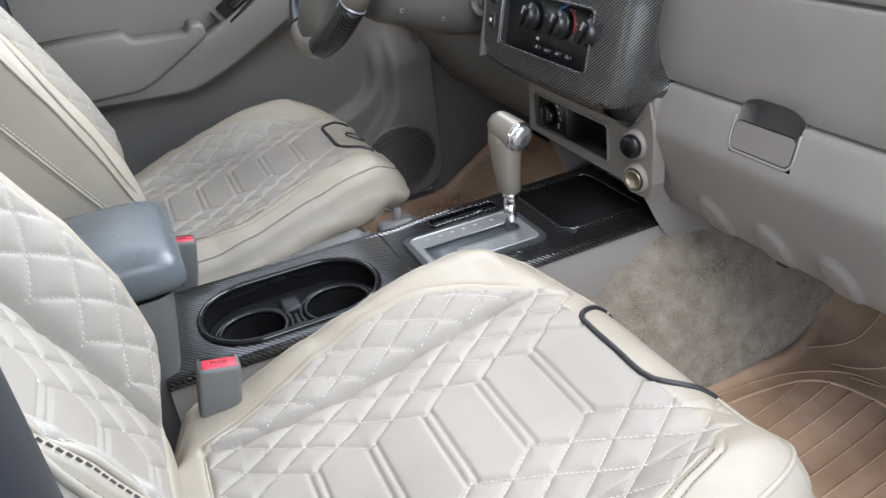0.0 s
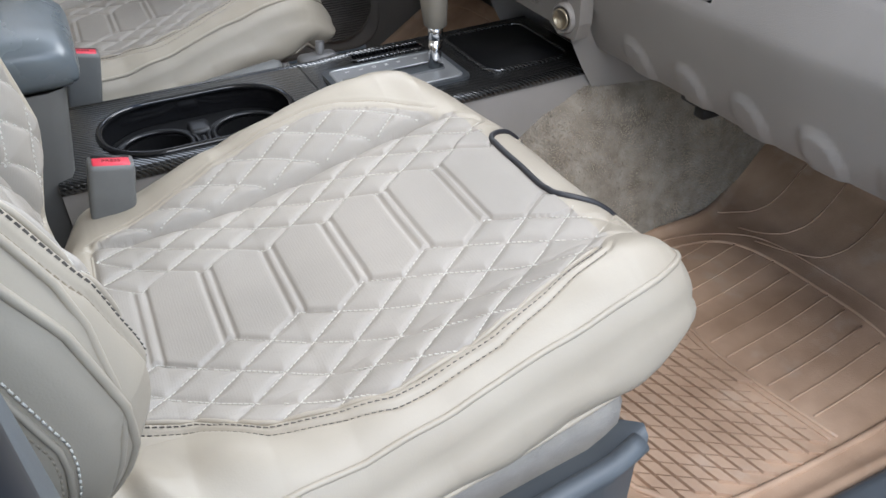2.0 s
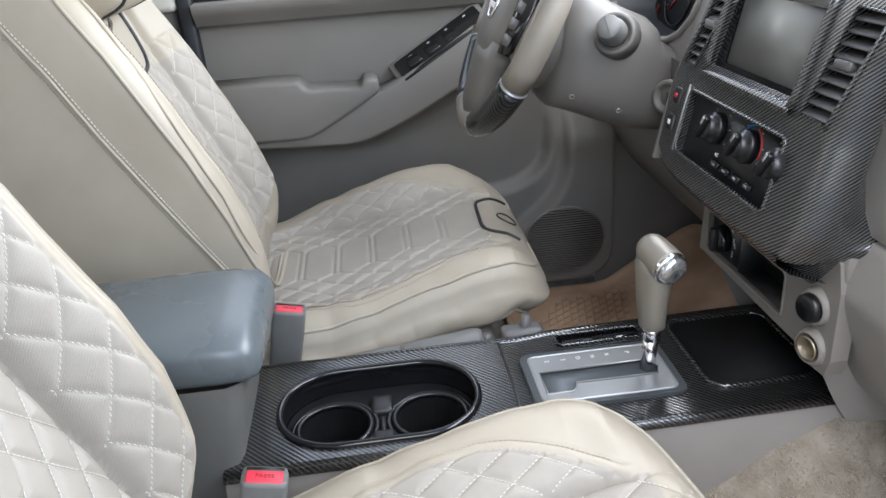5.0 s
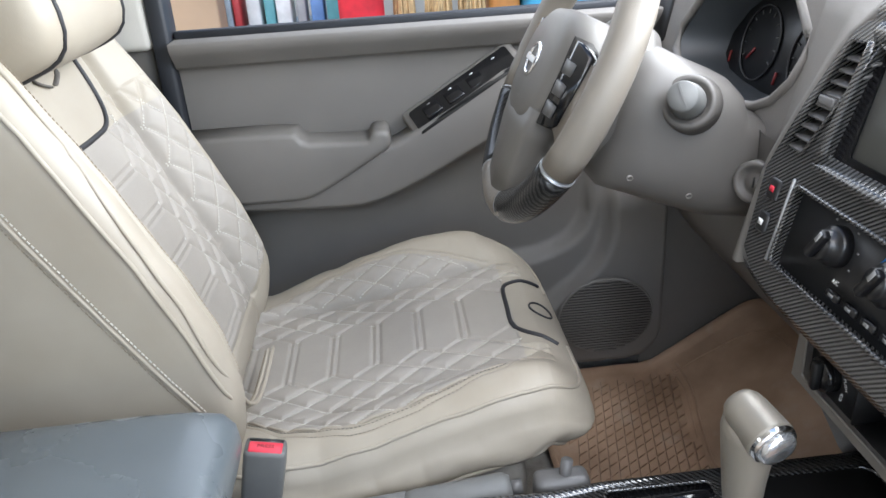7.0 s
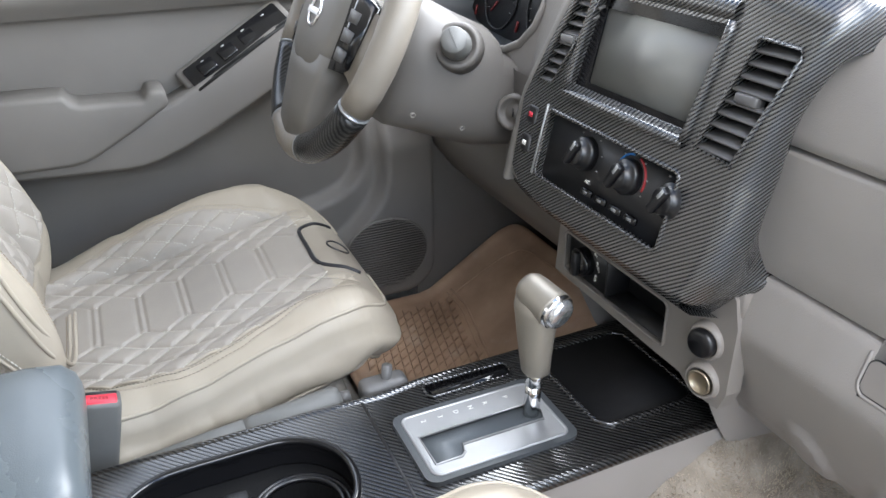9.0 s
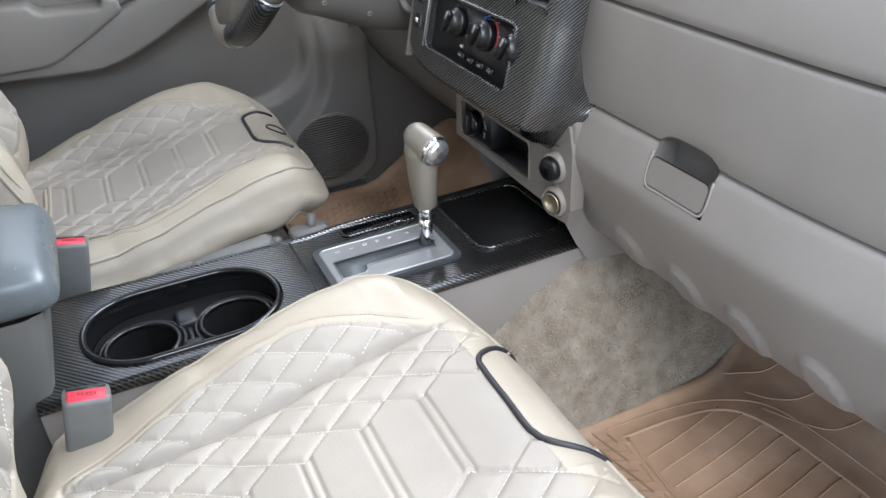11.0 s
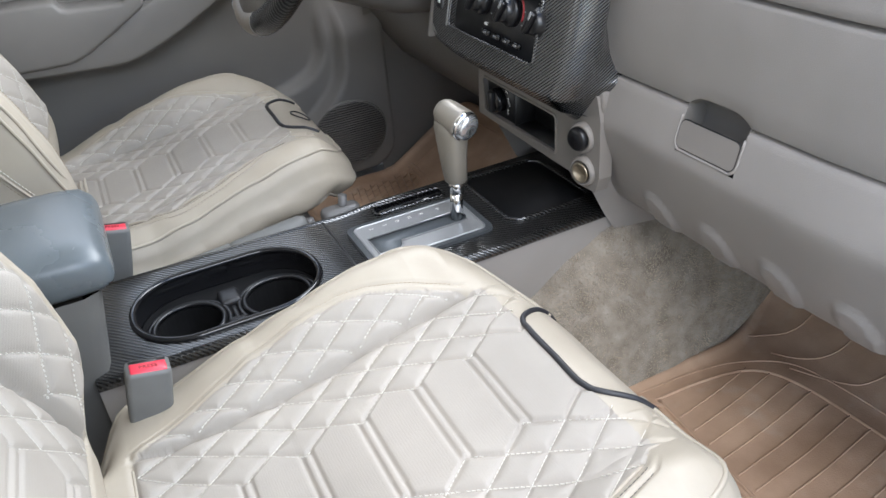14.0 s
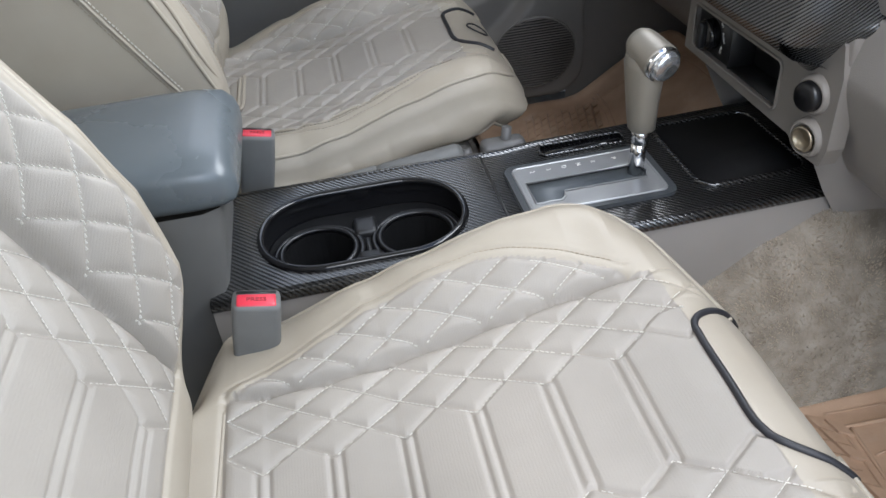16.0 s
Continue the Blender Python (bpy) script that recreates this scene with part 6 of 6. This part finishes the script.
# ---- floor coverings ----
def tunnel():
    rows = []
    for i in range(41):
        x = -0.02 + 0.72 * i / 40
        top = float(np.interp(x, [0.0, 0.05, 0.10, 0.16, 0.22, 0.30, 0.40, 0.70], [0.16, 0.19, 0.225, 0.270, 0.296, 0.305, 0.31, 0.33]))
        reach = float(np.interp(x, [0.0, 0.3, 0.42, 0.60, 0.7], [0.10, 0.098, 0.085, 0.03, 0.02]))
        low = 0.06 + 0.16 * max(0, x - 0.47)
        row = []
        for k in range(25):
            t = k / 24
            y = -0.114 - reach * (t ** 1.2) - 0.022 * math.sin(math.pi * t)
            z = top - (top - low) * t ** 1.15 + 0.02 * math.sin(math.pi * t)
            row.append((x, y, z + 0.004 * noise.noise((x * 14, y * 14, z * 14))))
        rows.append(row)
    fine = part("tunnel_carpet", loft(rows), CARPET)
    tagged(fine, "worn grey beige carpet over the transmission tunnel", "carpet", kind="structure")
    rng = np.random.default_rng(5)
    grid = np.array(rows)
    verts, faces = [], []
    for _ in range(26000):
        i, j = rng.uniform(0, 39.99), rng.uniform(0.0, 23.99)
        a, b = int(i), int(j)
        fi, fj = i - a, j - b
        q = grid[a, b] * (1 - fi) * (1 - fj) + grid[a + 1, b] * fi * (1 - fj) + grid[a, b + 1] * (1 - fi) * fj + grid[a + 1, b + 1] * fi * fj
        up = np.cross(grid[a + 1, b] - grid[a, b], grid[a, b + 1] - grid[a, b])
        up = up / (np.linalg.norm(up) + 1e-9)
        up = -up if up[2] < 0 else up
        lean = np.array([noise.noise((q[0] * 18, q[1] * 18, 3.0)), noise.noise((q[0] * 18, q[1] * 18, 9.0)), noise.noise((q[0] * 18, q[2] * 18, 15.0))]) * 1.6
        tip = up * 0.4 + lean * 1.2 + rng.normal(0, 0.35, 3)
        tip = q + tip / np.linalg.norm(tip) * rng.uniform(0.003, 0.0065)
        side = np.cross(tip - q, rng.normal(0, 1, 3))
        side = side / (np.linalg.norm(side) + 1e-9) * 0.0007
        n = len(verts)
        verts += [q - side, q + side, tip]
        faces.append((n, n + 1, n + 2))
    part("pile", raw(verts, faces, False), PILE, fine, "worn carpet pile", fix=False, kind="stuff")


tunnel()


def floor_mat(name, y_in, y_out, x0, x1, label, climb, rim):
    """A moulded mat; y_in lies beside the tunnel."""
    m = thing(name, label, "floor mat", "floor mats")
    lo, hi = min(y_in, y_out), max(y_in, y_out)
    n_x, n_y = 90, 70
    def level(x, y):
        """The height of the mat, which climbs the toe board."""
        rise = float(np.interp(x, *climb))
        return 0.0665 + rise + 0.0012 * noise.noise((x * 9, y * 9, 0.5)) + 0.003 * noise.noise((x * 3.1, y * 3.1, 2.5))

    mx, my, lx, ly = (x0 + x1) / 2, (lo + hi) / 2, (x1 - x0) / 2, (hi - lo) / 2
    rows = []
    for i in range(n_x + 1):
        row = []
        for j in range(n_y + 1):
            p, q = 2 * i / n_x - 1, 2 * j / n_y - 1
            f = max(abs(p), abs(q)) / ((abs(p) ** 14 + abs(q) ** 14) ** (1 / 14) + 1e-9)
            x, y = mx + p * f * lx, my + q * f * ly
            edge = (1 - max(abs(p), abs(q))) * ly
            y += 0.085 * (1 if y_in > y_out else -0.4) * float(smooth_step(x, 0.40, 0.62)) * (y - y_out) / (y_in - y_out)
            row.append((x, y, level(x, y) - 0.0005 + 0.011 * math.exp(-((edge - 0.008) / 0.009) ** 2)))
        rows.append(row)
    part("base", loft(rows), RUBBER_MAT, m, "tan moulded rubber")

    def across(v):
        """From the distance to the tunnel side to y."""
        return y_in + (1 if y_out > y_in else -1) * v

    def split(v):
        return float(np.interp(v, [0.05, 0.12, 0.19, 0.27, 0.34, 0.44], [0.238, 0.232, 0.226, 0.222, 0.233, 0.252]))

    # slanted lozenges: steep edges run away from the tunnel, shallow ones along the car
    steep, flat, proto = (0.0050, 0.0240), (0.0186, 0.0125), None
    for i in range(-24, 20):
        for j in range(-8, 26):
            cx, v = 0.045 + i * flat[0] + j * steep[0], 0.03 + i * flat[1] + j * steep[1]
            cy = across(v)
            if not (x0 + 0.045 + max(0, v - 0.40) * 0.8 < cx < split(v) - 0.013 and 0.03 < v < rim - 0.016):
                continue
            if proto is None:
                verts = []
                for f, g, z in ((0.95, 0.88, -0.004), (0.88, 0.76, 0.0045)):
                    for a, b in ((1, 1), (1, -1), (-1, -1), (-1, 1)):
                        verts.append((0.5 * (a * f * steep[0] + b * g * flat[0]), across(0.5 * (a * f * steep[1] + b * g * flat[1])) - y_in, z))
                proto = part("lozenge", raw(verts, [(4, 5, 6, 7)] + [(q, (q + 1) % 4, (q + 1) % 4 + 4, q + 4) for q in range(4)], False), RUBBER_MAT, m)
                proto.location = (cx, cy, level(cx, cy))
            else:
                o = new("lozenge", proto.data)
                o.parent = m
                o.location = (cx, cy, level(cx, cy))

    def line(name, pts, r):
        return part(name, tube([(x, across(v), level(x, across(v)) + 0.0006) for x, v, _ in polyline([(x, v, 0) for x, v in curve(pts, 6)], 0.012)], r, 8), RUBBER_MAT, m)

    line("border", [(split(v), v) for v in np.linspace(0.05, rim - 0.01, 14)], 0.0024)
    line("border", [(split(v) - 0.010, v) for v in np.linspace(0.05, rim - 0.01, 14)], 0.0016)
    if x1 > 0.6:
        line("border", [(0.225, 0.046), (0.315, 0.05), (0.385, 0.063), (0.421, 0.093), (0.439, 0.154), (0.444, 0.231), (0.446, 0.30), (0.435, 0.37), (0.40, 0.42)], 0.0026)
        line("border", [(0.22, 0.022), (0.32, 0.028), (0.393, 0.044), (0.46, 0.090), (0.478, 0.17), (0.483, 0.278), (0.478, 0.36), (0.45, 0.43)], 0.0014)
        for shift in (0.0, 0.075, 0.15):
            line("crease", [(0.60 + shift * 0.1, 0.035 + shift), (0.55 + shift * 0.1, 0.044 + shift), (0.51 + shift * 0.1, 0.040 + shift), (0.475 + shift * 0.1, 0.018 + shift), (0.45, 0.005 + shift * 0.6)], 0.0014)
        line("rim", [(x0 + 0.03, 0.05), (x0 + 0.028, rim - 0.10), (x0 + 0.045, rim - 0.047), (x0 + 0.075, rim - 0.014), (x0 + 0.12, rim), (0.25, rim), (0.42, rim - 0.01)], 0.0042)
    else:
        line("border", [(0.22, rim - 0.03), (0.30, rim - 0.035), (0.37, rim - 0.05), (0.40, rim - 0.10), (0.405, 0.2), (0.39, 0.05)], 0.0016)
    for v, slope in [(0.092 + 0.0305 * k, 0.20 - 0.008 * k) for k in range(11 if x1 > 0.6 else 0)]:
        xa, xb = split(v) + 0.008, float(np.interp(v, [0.08, 0.14, 0.3, 0.4], [0.39, 0.435, 0.45, 0.42]))
        line("rib", [(xa, v), ((xa + xb) / 2, v - slope * (xb - xa) * 0.42), (xb, v - slope * (xb - xa))], 0.0013)
    return m


floor_mat("floor_mat", -0.20, -0.688, -0.03, 0.69, "tan moulded rubber floor mat with lozenge tread, dusty", ([0.47, 0.50, 0.53, 0.60, 0.70], [0.0, 0.005, 0.018, 0.066, 0.25]), 0.445)
floor_mat("floor_mat", 0.15, 0.712, -0.03, 0.43, "tan moulded rubber driver floor mat in shade", ([0.19, 0.22, 0.26, 0.39, 0.43], [0.0, 0.006, 0.03, 0.112, 0.13]), 0.53)


# ---- seat bases ----
def seat_base(y, dx, side):
    b = thing("seat_base", "slate plastic seat base with side trim and rails", "seat base", "seat bases")
    o = y + side * 0.245
    part("frame", box(-0.44 + dx, -0.09 + dx, y - 0.20, y + 0.20, 0.06, 0.215, 0.012), BLACK, b)
    rows = []
    for x, z0, z1, out in ((-0.52, 0.20, 0.350, 0.012), (-0.458, 0.12, 0.340, 0.020), (-0.433, 0.12, 0.306, 0.024), (-0.405, 0.10, 0.266, 0.022), (-0.36, 0.10, 0.248, 0.018), (-0.29, 0.09, 0.232, 0.02), (-0.20, 0.09, 0.235, 0.02), (-0.10, 0.10, 0.25, 0.018), (-0.062, 0.14, 0.265, 0.01)):
        yo = o + side * out
        rows.append([(x + dx, y + side * 0.20, z1 - 0.04), (x + dx, yo - side * 0.008, z1), (x + dx, yo, z1 - 0.008), (x + dx, yo + side * 0.001, z1 - 0.022), (x + dx, yo - side * 0.008, z1 - 0.03), (x + dx, yo - side * 0.012, z0)])
    part("side_trim", loft(rows), SLATE, b, "slate plastic side trim")
    part("recline_lever", tube([(-0.412 + dx, o + side * 0.014, 0.258), (-0.395 + dx, o + side * 0.024, 0.256), (-0.340 + dx, o + side * 0.026, 0.252), (-0.308 + dx, o + side * 0.026, 0.250), (-0.303 + dx, o + side * 0.026, 0.250)], [0.018, 0.024, 0.021, 0.016, 0.010], 12, flat=0.9), SLATE, b, "slate recline lever")
    part("hinge_cover", box(-0.53 + dx, -0.452 + dx, o - 0.02, o + 0.016, 0.335, 0.395, 0.018, 4), SLATE, b, "slate hinge cover")
    part("lower_trim", box(-0.40 + dx, -0.075 + dx, min(o, o + side * 0.01), max(o, o + side * 0.01), 0.055, 0.16, 0.004), SLATE, b)
    rail = [(-0.30 + dx, o + side * 0.018, 0.231), (-0.20 + dx, o + side * 0.021, 0.237), (-0.10 + dx, o + side * 0.019, 0.252), (-0.066 + dx, o + side * 0.012, 0.260)]
    part("top_rail", tube(polyline(rail, 0.01), 0.0095, 12), SLATE, b)
    part("mesh_cloth", box(-0.335 + dx, -0.262 + dx, o - side * 0.015 - 0.003, o - side * 0.015 + 0.003, 0.20, 0.268, 0.001), MESH_CLOTH, b, "checked mesh cloth")
    part("webbing", box(-0.367 + dx, -0.337 + dx, min(o + side * 0.02, o + side * 0.047), max(o + side * 0.02, o + side * 0.050), 0.06, 0.280, 0.002), PIPING, b, "black webbing strap")
    return b


seat_base(-0.397, 0.0, -1)
seat_base(0.42, -0.062, 1)


# ---- seen through the driver window ----
def yard():
    w = part("yard_wall", box(-6, 6, 5.2, 5.4, -0.52, 3.2, 0), mat("pale_render", (0.5, 0.47, 0.42), 0.9, vary=0.12, scale=2))
    tagged(w, "pale rendered yard wall", "wall", kind="structure")
    straw = mat("straw", (0.45, 0.30, 0.14), 0.8, vary=0.3, scale=40)
    blue = mat("blue_sheet", (0.05, 0.32, 0.5), 0.5, vary=0.1)
    orange = mat("orange_board", (0.6, 0.25, 0.06), 0.6, vary=0.15)
    carton = part("carton", box(-1.5, -0.87, 2.6, 3.0, -0.52, 0.95, 0.01), mat("brown_carton", (0.42, 0.28, 0.17), 0.85, vary=0.15, scale=3))
    tagged(carton, "large brown carton standing outside", "carton")
    rng = random.Random(4)
    shelf = thing("market_shelf", "cluttered metal shelf with small goods outside", "shelf")
    steel = mat("shelf_steel", (0.35, 0.42, 0.45), 0.5, vary=0.2)
    for z in (0.2, 0.47, 0.78):
        part("board", box(-0.87, -0.40, 2.75, 3.1, z, z + 0.02, 0.003), steel, shelf)
    for x in (-0.87, -0.41):
        part("upright", box(x, x + 0.02, 2.74, 2.77, -0.52, 1.0, 0.002), steel, shelf)
    tones = [mat("goods_" + n, c, 0.5, vary=0.15) for n, c in (("teal", (0.1, 0.3, 0.32)), ("grey", (0.3, 0.3, 0.3)), ("red", (0.5, 0.05, 0.05)), ("white", (0.6, 0.6, 0.58)), ("blue", (0.1, 0.2, 0.4)))]
    for z in (0.22, 0.49):
        x = -0.85
        while x < -0.45:
            w, h = rng.uniform(0.03, 0.08), rng.uniform(0.08, 0.24)
            part("packet", box(x, x + w, 2.78, 2.9 + rng.uniform(0, 0.1), z, z + h, 0.006), rng.choice(tones), shelf)
            x += w + rng.uniform(0.004, 0.03)
    for x, label in ((-0.15, "bundle of straw brooms leaning outside"), (-0.02, "bundle of straw brooms leaning outside"), (0.11, "bundle of straw brooms leaning outside")):
        b = thing("broom_bundle", label, "broom", "brooms")
        rng = random.Random(int(x * 100) + 50)
        strands = []
        for k in range(110):
            a, r = rng.uniform(0, 6.28), rng.uniform(0, 0.035)
            fx, fy = math.cos(a), math.sin(a)
            strands.append(tube([(x + fx * r, 2.6 + fy * r, 1.0), (x + fx * r * 2.2 + rng.uniform(-0.05, 0.05), 2.6 + fy * r * 2.2, -0.52)], 0.006, 4))
        part("bristles", join(*strands), straw, b, kind="stuff")
        part("handle", tube([(x, 2.6, 0.95), (x - 0.05, 2.62, 2.0)], 0.014, 8), straw, b)
    r = part("red_cloth", box(-0.41, -0.235, 2.5, 2.7, -0.52, 1.0, 0.06, 4), mat("red_cloth", (0.6, 0.02, 0.03), 0.8, vary=0.2))
    tagged(r, "stack of red cloth standing outside", "cloth")
    o = part("orange_crate", box(0.19, 0.32, 2.7, 2.9, -0.52, 1.05, 0.02), orange)
    tagged(o, "tall orange wooden crate standing outside", "crate")
    bl = part("blue_sheet", box(0.33, 1.4, 2.6, 3.0, -0.52, 1.1, 0.05), blue)
    tagged(bl, "blue plastic sheet over goods outside", "sheet")


yard()
